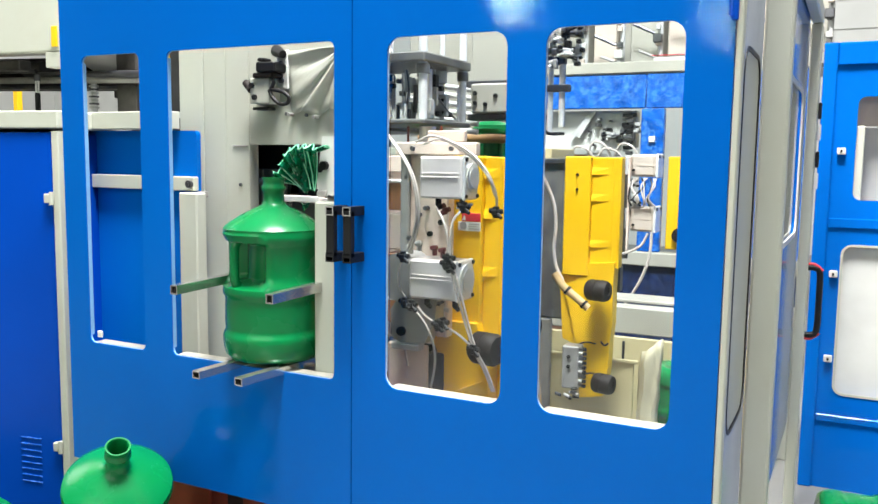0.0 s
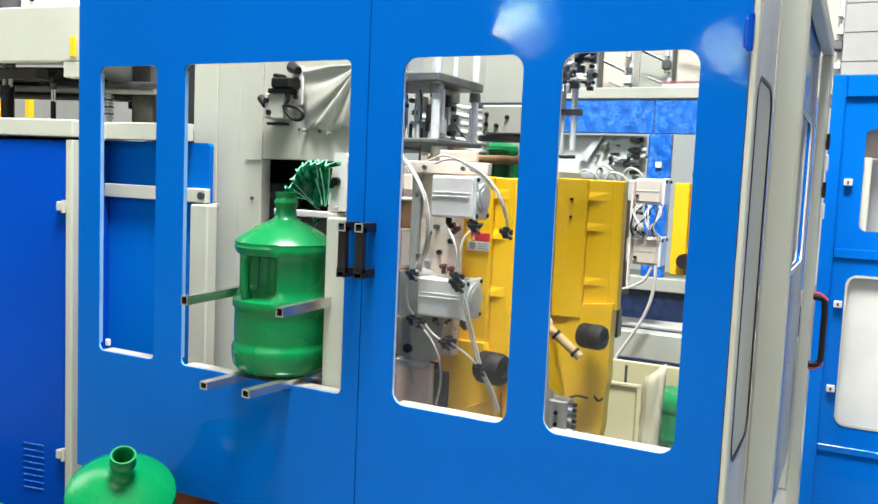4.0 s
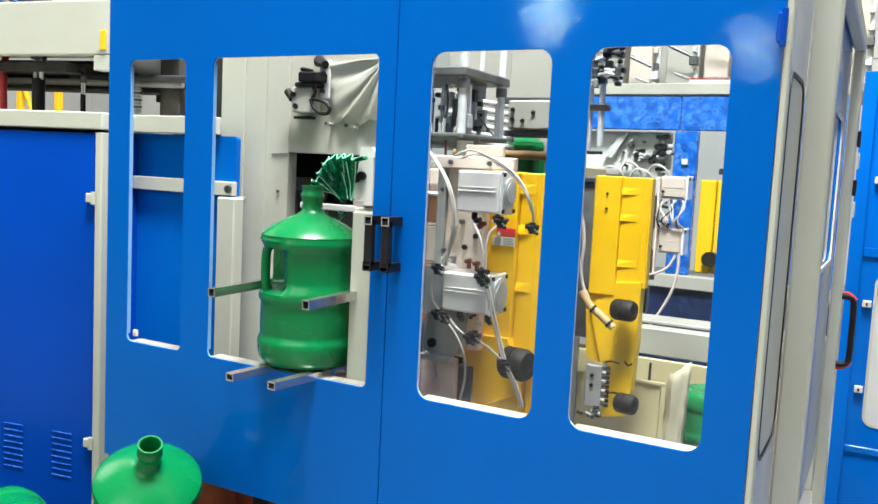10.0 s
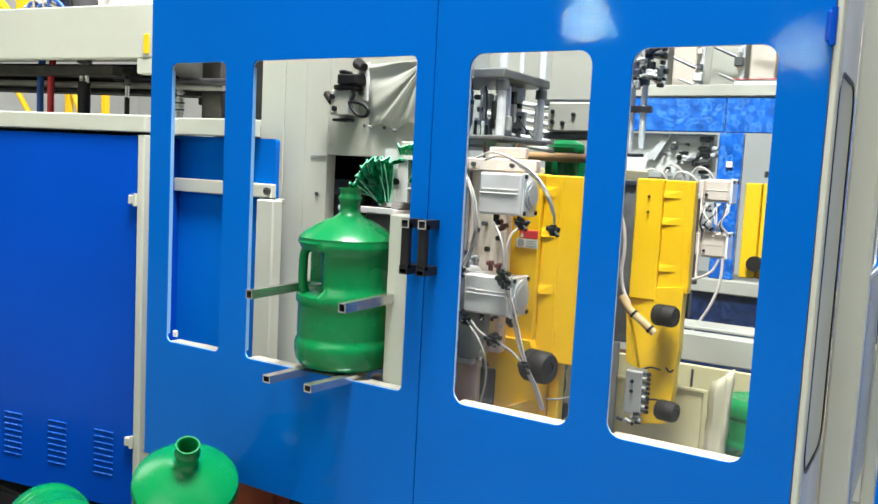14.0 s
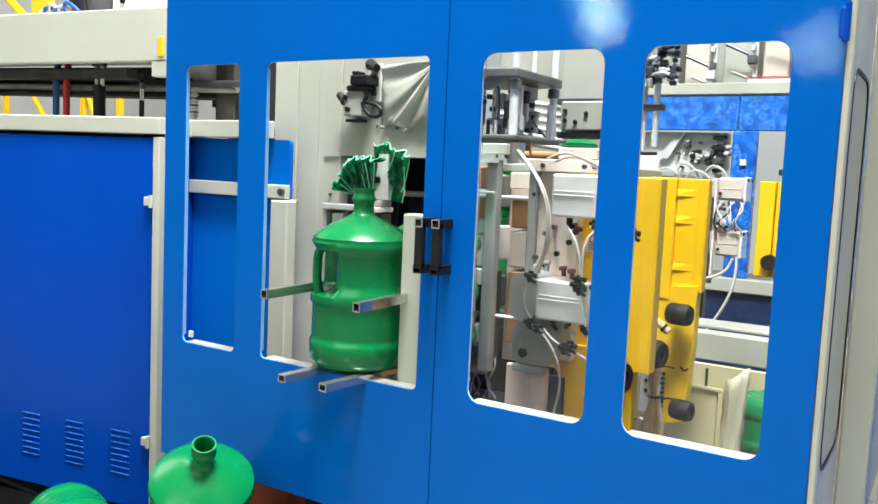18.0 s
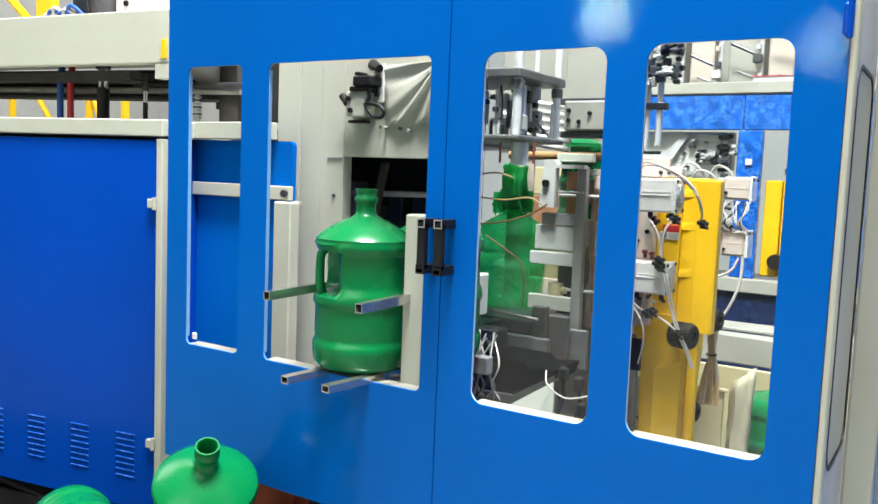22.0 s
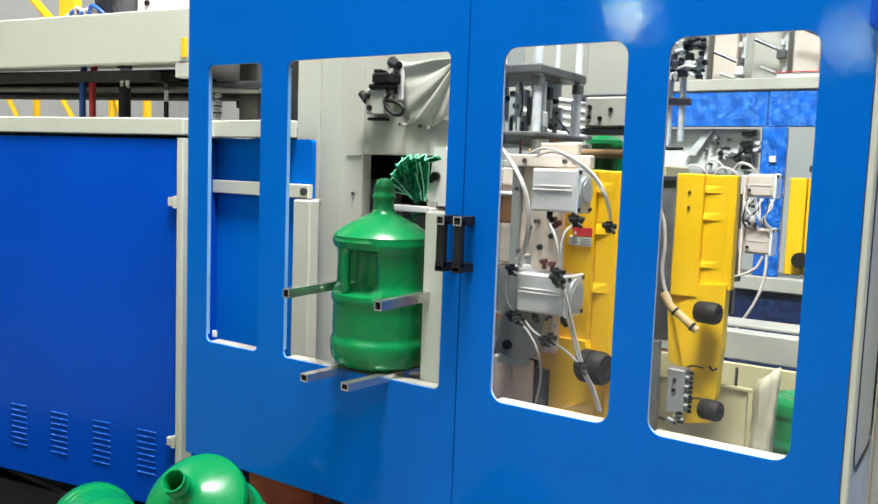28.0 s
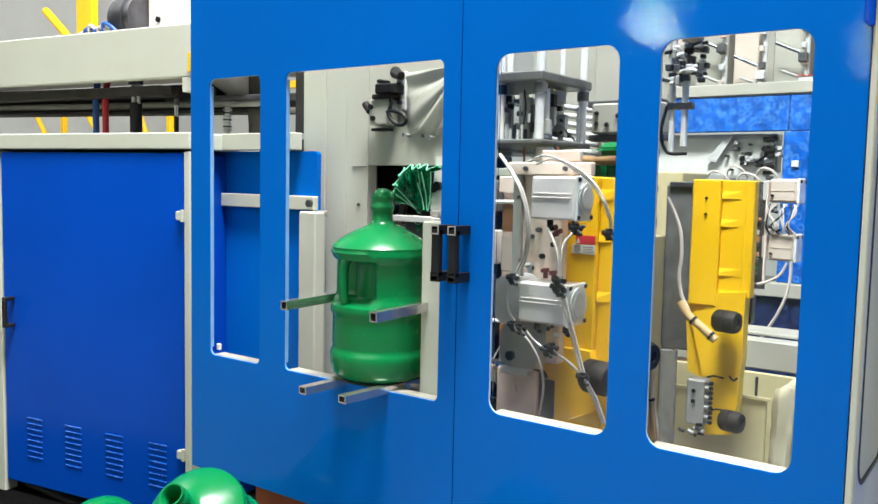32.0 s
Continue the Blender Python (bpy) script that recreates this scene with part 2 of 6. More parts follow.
bubbled(NAVY, (0.03, 0.06, 0.15), 22)
ACRYLIC = glass("clear_acrylic")


def film(name, tint, color, solid, bump, bscale):
    """Thin translucent plastic: part clear tinted film, part milky, with a gloss."""
    m = bpy.data.materials.new(name)
    m.use_nodes = True
    nt = m.node_tree
    nt.nodes.clear()
    N = nt.nodes.new
    out, co, n = N("ShaderNodeOutputMaterial"), N("ShaderNodeTexCoord"), N("ShaderNodeTexNoise")
    n.inputs["Scale"].default_value, n.inputs["Detail"].default_value = bscale, 5
    nt.links.new(co.outputs["Object"], n.inputs["Vector"])
    bp = N("ShaderNodeBump")
    bp.inputs["Strength"].default_value, bp.inputs["Distance"].default_value = bump, 0.01
    nt.links.new(n.outputs["Fac"], bp.inputs["Height"])
    clear, milk, trl, gl = N("ShaderNodeBsdfTransparent"), N("ShaderNodeBsdfDiffuse"), N("ShaderNodeBsdfTranslucent"), N("ShaderNodeBsdfGlossy")
    clear.inputs["Color"].default_value = (*tint, 1)
    gl.inputs["Roughness"].default_value = 0.12
    for s in (milk, trl):
        s.inputs["Color"].default_value = (*color, 1)
    for s in (milk, gl):
        nt.links.new(bp.outputs["Normal"], s.inputs["Normal"])
    m1, m2, m3 = N("ShaderNodeMixShader"), N("ShaderNodeMixShader"), N("ShaderNodeMixShader")
    r = N("ShaderNodeMapRange")
    r.inputs["From Min"].default_value, r.inputs["From Max"].default_value = 0.3, 0.7
    r.inputs["To Min"].default_value, r.inputs["To Max"].default_value = max(0.05, solid - 0.3), min(0.97, solid + 0.3)
    nt.links.new(n.outputs["Fac"], r.inputs["Value"])
    m1.inputs["Fac"].default_value = 0.5
    nt.links.new(milk.outputs[0], m1.inputs[1])
    nt.links.new(trl.outputs[0], m1.inputs[2])
    nt.links.new(r.outputs["Result"], m2.inputs["Fac"])
    nt.links.new(clear.outputs[0], m2.inputs[1])
    nt.links.new(m1.outputs[0], m2.inputs[2])
    m3.inputs["Fac"].default_value = 0.07
    nt.links.new(m2.outputs[0], m3.inputs[1])
    nt.links.new(gl.outputs[0], m3.inputs[2])
    nt.links.new(m3.outputs[0], out.inputs["Surface"])
    return m


GREEN_WET = film("wet_green_plastic", (0.22, 0.88, 0.5), (0.02, 0.6, 0.2), 0.2, 1.0, 20)
GREEN_FILM = film("green_flash_plastic", (0.04, 0.45, 0.22), (0.006, 0.33, 0.15), 0.5, 0.9, 55)

# ---------------------------------------------------------------- mesh tools


class Mesh:
    """Collects simple shapes into one mesh."""

    def __init__(self):
        self.v, self.f = [], []

    def add(self, verts, faces):
        n = len(self.v)
        self.v += [tuple(p) for p in verts]
        self.f += [tuple(i + n for i in q) for q in faces]
        return self

    def box(self, x0, x1, y0, y1, z0, z1, b=0.002, m=None):
        b = min(b, (x1 - x0) * 0.45, (y1 - y0) * 0.45, (z1 - z0) * 0.45)
        lo, hi = (x0, y0, z0), (x1, y1, z1)
        vs, idx = [], {}
        for sx in (0, 1):
            for sy in (0, 1):
                for sz in (0, 1):
                    s = (sx, sy, sz)
                    for ax in range(3):
                        p = [(hi[k] - b if s[k] else lo[k] + b) for k in range(3)]
                        p[ax] = hi[ax] if s[ax] else lo[ax]
                        idx[s + (ax,)] = len(vs)
                        vs.append(p)
        fs = []
        for ax in range(3):
            u, w = [k for k in range(3) if k != ax]
            for side in (0, 1):
                q = []
                for a, c in ((0, 0), (1, 0), (1, 1), (0, 1)):
                    s = [0, 0, 0]
                    s[ax], s[u], s[w] = side, a, c
                    q.append(idx[tuple(s) + (ax,)])
                fs.append(q)
            for a in (0, 1):
                for c in (0, 1):
                    s0, s1 = [0, 0, 0], [0, 0, 0]
                    s0[u], s0[w], s1[u], s1[w], s1[ax] = a, c, a, c, 1
                    s0, s1 = tuple(s0), tuple(s1)
                    fs.append([idx[s0 + (u,)], idx[s0 + (w,)], idx[s1 + (w,)], idx[s1 + (u,)]])
        for sx in (0, 1):
            for sy in (0, 1):
                for sz in (0, 1):
                    fs.append([idx[(sx, sy, sz, ax)] for ax in range(3)])
        if m:
            vs = [m @ Vector(p) for p in vs]
        return self.add(vs, fs)

    def cyl(self, p, q, r, n=16, r2=None):
        p, q = Vector(p), Vector(q)
        r2 = r if r2 is None else r2
        d = (q - p).normalized()
        u = d.orthogonal().normalized()
        w = d.cross(u)
        vs = []
        for c, rr in ((p, r), (q, r2)):
            vs += [c + (u * math.cos(a) + w * math.sin(a)) * rr for a in (2 * math.pi * k / n for k in range(n))]
        fs = [(k, (k + 1) % n, n + (k + 1) % n, n + k) for k in range(n)] + [tuple(range(n - 1, -1, -1)), tuple(range(n, 2 * n))]
        return self.add(vs, fs)

    def tube(self, pts, r, n=8, steps=8):
        """A round hose along a smooth line through pts."""
        P = [Vector(p) for p in pts]
        P = [P[0] * 2 - P[1]] + P + [P[-1] * 2 - P[-2]]
        line = []
        for i in range(1, len(P) - 2):
            for k in range(steps):
                t = k / steps
                line.append(0.5 * (2 * P[i] + (P[i + 1] - P[i - 1]) * t + (2 * P[i - 1] - 5 * P[i] + 4 * P[i + 1] - P[i + 2]) * t * t + (3 * P[i] - P[i - 1] - 3 * P[i + 1] + P[i + 2]) * t ** 3))
        line.append(P[-2])
        vs, fs = [], []
        u = None
        for i, c in enumerate(line):
            d = (line[min(i + 1, len(line) - 1)] - line[max(i - 1, 0)]).normalized()
            u = d.orthogonal().normalized() if u is None else (u - d * u.dot(d)).normalized()
            w = d.cross(u)
            vs += [c + (u * math.cos(2 * math.pi * k / n) + w * math.sin(2 * math.pi * k / n)) * r for k in range(n)]
        for i in range(len(line) - 1):
            fs += [(i * n + k, i * n + (k + 1) % n, (i + 1) * n + (k + 1) % n, (i + 1) * n + k) for k in range(n)]
        fs += [tuple(range(n - 1, -1, -1)), tuple(len(line) * n - n + k for k in range(n))]
        return self.add(vs, fs)

    def prism(self, poly, y0, y1, holes=()):
        """An x-z outline, with holes, made y0 to y1 thick."""
        loops = [[Vector((a, 0, c)) for a, c in q] for q in (poly, *holes)]
        flat = [(a, c) for q in (poly, *holes) for a, c in q]
        tris = tessellate_polygon([[Vector((p.x, p.z, 0)) for p in q] for q in loops])
        n = len(flat)
        vs = [(a, y0, c) for a, c in flat] + [(a, y1, c) for a, c in flat]
        fs = [tuple(q) for q in tris] + [tuple(i + n for i in reversed(q)) for q in tris]
        s = 0
        for q in (poly, *holes):
            k = len(q)
            fs += [(s + i, s + (i + 1) % k, n + s + (i + 1) % k, n + s + i) for i in range(k)]
            s += k
        return self.add(vs, fs)

    def lathe(self, prof, n=32, at=(0, 0, 0)):
        vs = [(at[0] + r * math.cos(2 * math.pi * k / n), at[1] + r * math.sin(2 * math.pi * k / n), at[2] + z) for r, z in prof for k in range(n)]
        fs = [(i * n + k, i * n + (k + 1) % n, (i + 1) * n + (k + 1) % n, (i + 1) * n + k) for i in range(len(prof) - 1) for k in range(n)]
        return self.add(vs, fs)

    def ob(self, name, mat, parent=None, label="", smooth=0.0):
        me = bpy.data.meshes.new(name)
        me.from_pydata(self.v, [], self.f)
        b = bmesh.new()
        b.from_mesh(me)
        bmesh.ops.recalc_face_normals(b, faces=b.faces)
        b.to_mesh(me)
        b.free()
        me.materials.append(mat)
        o = new(name, me)
        if smooth:
            for p in me.polygons:
                p.use_smooth = True
            me.set_sharp_from_angle(angle=radians(smooth))
        if parent:
            o.parent = parent
        if label:
            o["label"] = label
        return o


def rounded(x0, x1, z0, z1, r, n=6):
    pts = []
    for cx, cz, a0 in ((x1 - r, z0 + r, -90), (x1 - r, z1 - r, 0), (x0 + r, z1 - r, 90), (x0 + r, z0 + r, 180)):
        for k in range(n + 1):
            a = radians(a0 + 90 * k / n)
            pts.append((cx + r * math.cos(a), cz + r * math.sin(a)))
    return pts


def inset(x0, x1, z0, z1, r, d, n=6):
    return rounded(x0 + d, x1 - d, z0 + d, z1 - d, max(r - d, 0.001), n)


def thing(name, label, category, at=(0, 0, 0), group="", kind=""):
    ob = new(name)
    ob.empty_display_size = 0.1
    ob.matrix_world = pose(*at) if len(at) in (3, 6) else at
    return tagged(ob, label, category, group, kind)


# ---------------------------------------------------------------- hall
Mesh().box(-30, 30, -30, 30, FLOOR - 0.1, FLOOR).ob("floor", CONCRETE)
tagged(bpy.data.objects["floor"], "grey concrete factory floor with dark stains", "floor", kind="structure")
# unseen grey walls and ceiling, added to bounce light into the machine
tagged(Mesh().box(-16, 16, -24, -23.8, FLOOR, 7.6).ob("wall_south", HALL), "unseen grey wall added to close the hall and bounce light", "wall", kind="structure")
# west wall split: white where it shows, grey where the doors reflect it
tagged(Mesh().box(-16.2, -16, 2, 12, FLOOR, 7.6).ob("wall_west_end", WALLM), "white sheet-clad end wall of the factory hall", "wall", kind="structure")
tagged(Mesh().box(-16.2, -16, -24, 2, FLOOR, 7.6).ob("wall_west", HALL), "unseen grey wall added to close the hall and bounce light", "wall", kind="structure")
tagged(Mesh().box(16, 16.2, -24, 12, FLOOR, 7.6).ob("wall_east", HALL), "unseen grey wall added to close the hall and bounce light", "wall", kind="structure")
tagged(Mesh().box(-16.2, 16.2, -24, 12.2, 7.6, 7.8).ob("ceiling", HALL), "unseen grey ceiling added to close the hall and bounce light", "ceiling", kind="structure")
wall_north = tagged(Mesh().box(-16, 16, 12, 12.2, FLOOR, 7.6).ob("wall_north", WALLM), "white panelled wall of the factory hall", "wall", kind="structure")

# ---------------------------------------------------------------- front doors of the enclosure
ZB, ZT = 0.268, 1.74
WZ0, WZ1 = 0.64, 1.485


def door(x0, x1, openings, label):
    t = thing("enclosure_door", label, "door", (0, 0, 0), "front doors of the machine")
    holes = [rounded(a, b, WZ0, WZ1, r) for a, b, r, pane in openings]
    Mesh().prism([(x0, ZB), (x1, ZB), (x1, ZT), (x0, ZT)], 0.0, 0.004, holes).ob("door_panel", BLUE, t)
    m = Mesh()
    m.box(x0, x0 + 0.03, 0.0045, 0.03, ZB, ZT).box(x1 - 0.03, x1, 0.0045, 0.03, ZB, ZT)
    m.box(x0 + 0.03, x1 - 0.03, 0.0045, 0.03, ZB, ZB + 0.03).box(x0 + 0.03, x1 - 0.03, 0.0045, 0.03, ZT - 0.03, ZT)
    m.ob("door_flange", BLUE, t)
    for a, b, r, pane in openings:
        Mesh().prism(inset(a, b, WZ0, WZ1, r, -0.003), 0.0045, 0.009, [inset(a, b, WZ0, WZ1, r, 0.0002)]).ob("window_trim", TRIM if pane else LIT_EDGE, t, "pale cut edge of the window")
        # dimmed cream, so that the strongly lit ledge doesn't turn white
        Mesh().box(a + 0.008, b - 0.006, 0.0125, 0.05, WZ0 - 0.008, WZ0 + 0.001, 0.001).ob("window_ledge", DIM_CREAM, t, "cream window ledge")
        Mesh().box(a - 0.0035, a - 0.0002, 0.0095, 0.018 if not pane else 0.014, WZ0 + r + 0.002, WZ1 - r, 0.0008).ob("window_return", LIT_EDGE, t, "blue bent edge of the window painted pale as if lit")
        if pane:
            g = Mesh().box(a - 0.02, b + 0.02, 0.052, 0.056, WZ0 - 0.02, WZ1 + 0.02, 0.0005).ob("pane", ACRYLIC, t, "clear acrylic pane")
            g.visible_shadow = False
    return t


left_door = door(-1.05, -0.0345, [(-0.962, -0.735, 0.02, False), (-0.632, -0.085, 0.018, False)], "blue painted sheet-steel door with a cut-out for the bottle chute")
right_door = door(-0.0315, 0.845, [(0.064, 0.370, 0.035, True), (0.459, 0.752, 0.035, True)], "blue painted sheet-steel door with two clear acrylic windows")


def pull(x, parent):
    """A bent square-tube pull with open ends."""
    y0, w = -0.062, 0.0115
    m = Mesh()
    m.box(x - w, x + w, y0, y0 + 0.02, 0.962, 1.078, 0.003)
    ring = [(-w, -0.011), (w, -0.011), (w, 0.011), (-w, 0.011)]
    core = [(-w + 0.003, -0.008), (w - 0.003, -0.008), (w - 0.003, 0.008), (-w + 0.003, 0.008)]
    m.prism([(x + a, 1.075 + c) for a, c in ring], y0, 0.0, [[(x + a, 1.075 + c) for a, c in core]])
    m.prism([(x + a, 0.962 + c) for a, c in ring], y0, 0.0, [[(x + a, 0.962 + c) for a, c in core]])
    h = m.ob("handle", BLACK, parent, "black square-tube pull handle")
    e = Mesh()
    for z in (1.075,):
        e.prism([(x + a, z + c) for a, c in ring], y0 - 0.0015, y0 - 0.0005, [[(x + a, z + c) for a, c in core]])
    e.ob("bare_end", GREY, h, "bare cut steel end")


pull(-0.057, left_door)
pull(-0.008, right_door)
for z in (0.45, 1.512):
    h = Mesh().box(0.832, 0.849, -0.012, 0.0, z - 0.03, z + 0.03, 0.004)
    h.cyl((0.845, -0.009, z - 0.035), (0.845, -0.009, z + 0.035), 0.006, 10)
    h.ob("hinge", BLUE_DARK, right_door)
Mesh().box(-0.956, -0.94, 0.0205, 0.03, 0.652, 0.672, 0.002).ob("clip", WHITE, left_door)

# cream frame behind the doors
fr = thing("enclosure_frame", "cream painted steel frame of the enclosure", "frame", kind="structure")
Mesh().box(0.848, 0.861, -0.004, 0.03, FLOOR, 1.8, 0.003).ob("corner_post", CREAM, fr)
Mesh().box(-1.08, 0.847, 0.035, 0.1, 1.745, 1.8, 0.004).ob("top_rail", CREAM, fr)
Mesh().box(-1.06, 0.847, 0.06, 0.12, 0.285, 0.35, 0.004).ob("bottom_rail", CREAM, fr)
Mesh().box(-0.185, -0.118, 0.055, 0.105, 0.352, 1.088, 0.005).ob("chute_post", CREAM, fr)
Mesh().box(-0.985, -0.905, 0.4, 0.45, FLOOR, 1.078, 0.005).ob("inner_post", CREAM, fr)
Mesh().box(-1.8, -0.945, 0.43, 0.458, 1.082, 1.131, 0.003).ob("cross_bar", CREAM, fr)
Mesh().box(-1.62, -1.02, 0.4, 0.452, 1.291, 1.352, 0.003).ob("inner_rail", CREAM, fr)
m = Mesh().cyl((-0.958, 0.43, 1.106), (-0.958, 0.418, 1.106), 0.013, 14)
m.cyl((-0.958, 0.419, 1.106), (-0.958, 0.412, 1.106), 0.007, 6).ob("bolt", DARKSTEEL, fr)
Mesh().box(-0.975, -0.94, 0.462, 0.5, 1.06, 1.081, 0.003).ob("bracket", GREY, fr)

# base under the doors
base = thing("machine_base", "rust-red steel base beams on the floor under the doors", "base", kind="structure")
Mesh().box(-0.9, -0.62, 0.13, 0.3, FLOOR, 0.284, 0.005).ob("base_beam", RUST, base)
# near-black block put in for the shade between the red beams
Mesh().box(-0.618, -0.5, 0.2, 0.3, FLOOR, 0.284, 0.005).ob("base_gap_plate", NEAR_BLACK, base)
Mesh().box(-0.498, 0.8, 0.13, 0.3, FLOOR, 0.284, 0.005).ob("base_beam", RUST, base)
Mesh().box(-0.95, -0.2, -0.45, 0.11, FLOOR, -0.03, 0.008).ob("base_plate", RUST, base)
Mesh().box(-0.55, -0.47, 0.0, 0.12, -0.029, 0.16, 0.005).ob("base_foot", RUST, base)
Mesh().box(-0.42, -0.2, 0.04, 0.12, -0.029, 0.14, 0.005).ob("base_foot", NEAR_BLACK, base)

# ---------------------------------------------------------------- bottles
PROFILE = [(0.0, 0.012), (0.07, 0.008), (0.1, 0.0), (0.122, 0.006), (0.133, 0.02), (0.1365, 0.04), (0.138, 0.056), (0.138, 0.066), (0.1355, 0.075), (0.1315, 0.081), (0.1315, 0.09), (0.1325, 0.1), (0.132, 0.15), (0.1315, 0.168), (0.133, 0.174), (0.137, 0.18), (0.138, 0.188),
           (0.1375, 0.2), (0.1345, 0.212), (0.129, 0.221), (0.1275, 0.235), (0.1275, 0.31), (0.129, 0.316), (0.1365, 0.323), (0.138, 0.342), (0.1345, 0.35), (0.1355, 0.355), (0.1275, 0.3635), (0.1135, 0.374), (0.091, 0.3885), (0.066, 0.402), (0.046, 0.411), (0.0325, 0.419),
           (0.0285, 0.428), (0.0275, 0.447), (0.029, 0.453), (0.0325, 0.458), (0.0325, 0.466), (0.029, 0.47), (0.0285, 0.482), (0.031, 0.486), (0.031, 0.491), (0.027, 0.491), (0.024, 0.486), (0.024, 0.42)]


def bottle(label, at, flash=False, mat=None, ha=250, name="water_bottle"):
    mat = mat or GREEN
    t = thing(name, label, "bottle", at, "green water bottles")
    n, ha = 72, radians(ha)
    vs, fs = [], []
    for r, z in PROFILE:
        for k in range(n):
            a = 2 * math.pi * k / n
            d = abs((a - ha + math.pi) % (2 * math.pi) - math.pi)
            s = 0.0
            if 0.19 < z < 0.33:
                s = max(0.0, min(1.0, (0.86 - d) / 0.22)) * max(0.0, min(1.0, (z - 0.198) / 0.024)) * max(0.0, min(1.0, (0.326 - z) / 0.012))
                s = s * s * (3 - 2 * s)
            rr = r - 0.058 * s
            vs.append((rr * math.cos(a), rr * math.sin(a), z))
    for i in range(len(PROFILE) - 1):
        fs += [(i * n + k, i * n + (k + 1) % n, (i + 1) * n + (k + 1) % n, (i + 1) * n + k) for k in range(n)]
    Mesh().add(vs, fs).ob("bottle_body", mat, t, smooth=45)
    hx, hy = math.cos(ha), math.sin(ha)
    Mesh().tube([(hx * r, hy * r, z) for r, z in ((0.095, 0.19), (0.114, 0.205), (0.122, 0.225), (0.1225, 0.29), (0.117, 0.318), (0.095, 0.334))], 0.0125, 12, 5).ob("grip", mat, t, smooth=60)
    sa = ha + 2.1
    Mesh().tube([(math.cos(sa) * r, math.sin(sa) * r, z) for r, z in ((0.04, 0.4115), (0.086, 0.3868), (0.124, 0.3625))], 0.0014, 5, 2).ob("seam", mat, t, smooth=60)
    if flash:
        Mesh().lathe([(0.026, 0.491), (0.025, 0.498), (0.022, 0.505), (0.014, 0.511), (0.0, 0.513)], 24).ob("neck_flash", mat, t, smooth=60)
    return t


SHELF = (-0.337, 0.085, 0.656)
old_bottle = bottle("glossy green plastic water bottle standing on two steel tubes", SHELF, ha=243)
next_bottle = bottle("green plastic water bottle with an untrimmed neck", (-0.215, 0.33, 0.656), flash=True, ha=256)
mould_bottle = bottle("translucent green freshly blown bottle hanging in the mould", (-0.565, 1.4, 0.63), mat=GREEN_WET, ha=90, name="blown_bottle")

for v in mould_bottle.children[0].data.vertices:
    a, z = math.atan2(v.co.y, v.co.x), v.co.z
    k = 1 + 0.035 * noise.noise((a * 3, z * 14, 1.0)) + 0.05 * noise.noise((a * 1.4, z * 5, 4.0)) - (0.25 * (0.16 - z) / 0.16 if z < 0.16 else 0)
    v.co.x, v.co.y = v.co.x * k, v.co.y * k
vs, fs, n = [], [], 56
heights = [0.425, 0.45, 0.48, 0.51, 0.54, 0.57, 0.6, 0.615]
for j, z in enumerate(heights):
    for k in range(n):
        a = 2 * math.pi * k / n
        r = 0.047 + 0.0055 * math.cos(14 * a + 0.4 * j) + 0.004 * math.sin(j * 2.3 + a)
        vs.append((r * math.cos(a), r * math.sin(a), z + 0.008 * math.sin(3 * a)))
fs = [(j * n + k, j * n + (k + 1) % n, (j + 1) * n + (k + 1) % n, (j + 1) * n + k) for j in range(len(heights) - 1) for k in range(n)]
o = Mesh().add(vs, fs).ob("neck_flash", GREEN_WET, mould_bottle, "pleated soft neck flash", smooth=50)
o.modifiers.new("thickness", "SOLIDIFY").thickness = 0.0015
for sx, z0, z1, w in ((-1, 0.4, 0.55, 0.07), (1, 0.41, 0.56, 0.06), (-1, -0.06, 0.03, 0.05), (1, -0.05, 0.02, 0.04)):
    m = Mesh()
    for k in range(9):
        xa = sx * (0.036 + w * k / 9)
        m.box(min(xa, xa + sx * w / 12), max(xa, xa + sx * w / 12), -0.004 - 0.003 * (k % 2), 0.004, z0 + 0.02 * (k % 3) * (1 if z0 > 0 else -0.3), z1 - 0.012 * k, 0.001)
    m.box(min(sx * 0.03, sx * (0.03 + w)), max(sx * 0.03, sx * (0.03 + w)), 0.0, 0.003, z0 + 0.01, z1 - 0.05, 0.001)
    m.ob("flash_fin", GREEN_WET, mould_bottle, "pleated translucent flash fin")
# bottle chute: steel tubes
chute = thing("bottle_chute", "bright square steel tubes and guides of the bottle chute", "chute")


def sq_tube(p, q, parent, w=0.026, h=0.02):
    p, q = Vector(p), Vector(q)
    ring = [(-w / 2, -h / 2), (w / 2, -h / 2), (w / 2, h / 2), (-w / 2, h / 2)]
    core = [(a * (1 - 0.005 / abs(a) * 0.6), c * (1 - 0.003 / abs(c))) for a, c in ring]
    o = Mesh().prism(ring, 0, (q - p).length, [core]).ob("steel_tube", CHROME, parent)
    o.matrix_basis = Matrix.Translation(p) @ (q - p).normalized().to_track_quat("Y", "Z").to_matrix().to_4x4()
    return o


sq_tube((-0.408, -0.148, 0.645), (-0.36, 0.5, 0.645), chute)
sq_tube((-0.27, -0.148, 0.645), (-0.2, 0.5, 0.645), chute)
sq_tube((-0.478, -0.148, 0.859), (-0.505, 0.45, 0.866), chute, 0.022, 0.024)
sq_tube((-0.172, -0.148, 0.862), (-0.17, 0.07, 0.866), chute, 0.022, 0.024)
Mesh().prism([(-0.012, 0), (0.012, 0), (0.004, 0.03), (-0.004, 0.03)], 0, 0.004).ob("gusset", DARKSTEEL, chute).matrix_basis = pose(-0.492, 0.2, 0.875)
Mesh().box(-0.42, -0.19, 0.11, 0.14, 0.6, 0.634, 0.003).ob("cross_support", GREY, chute)
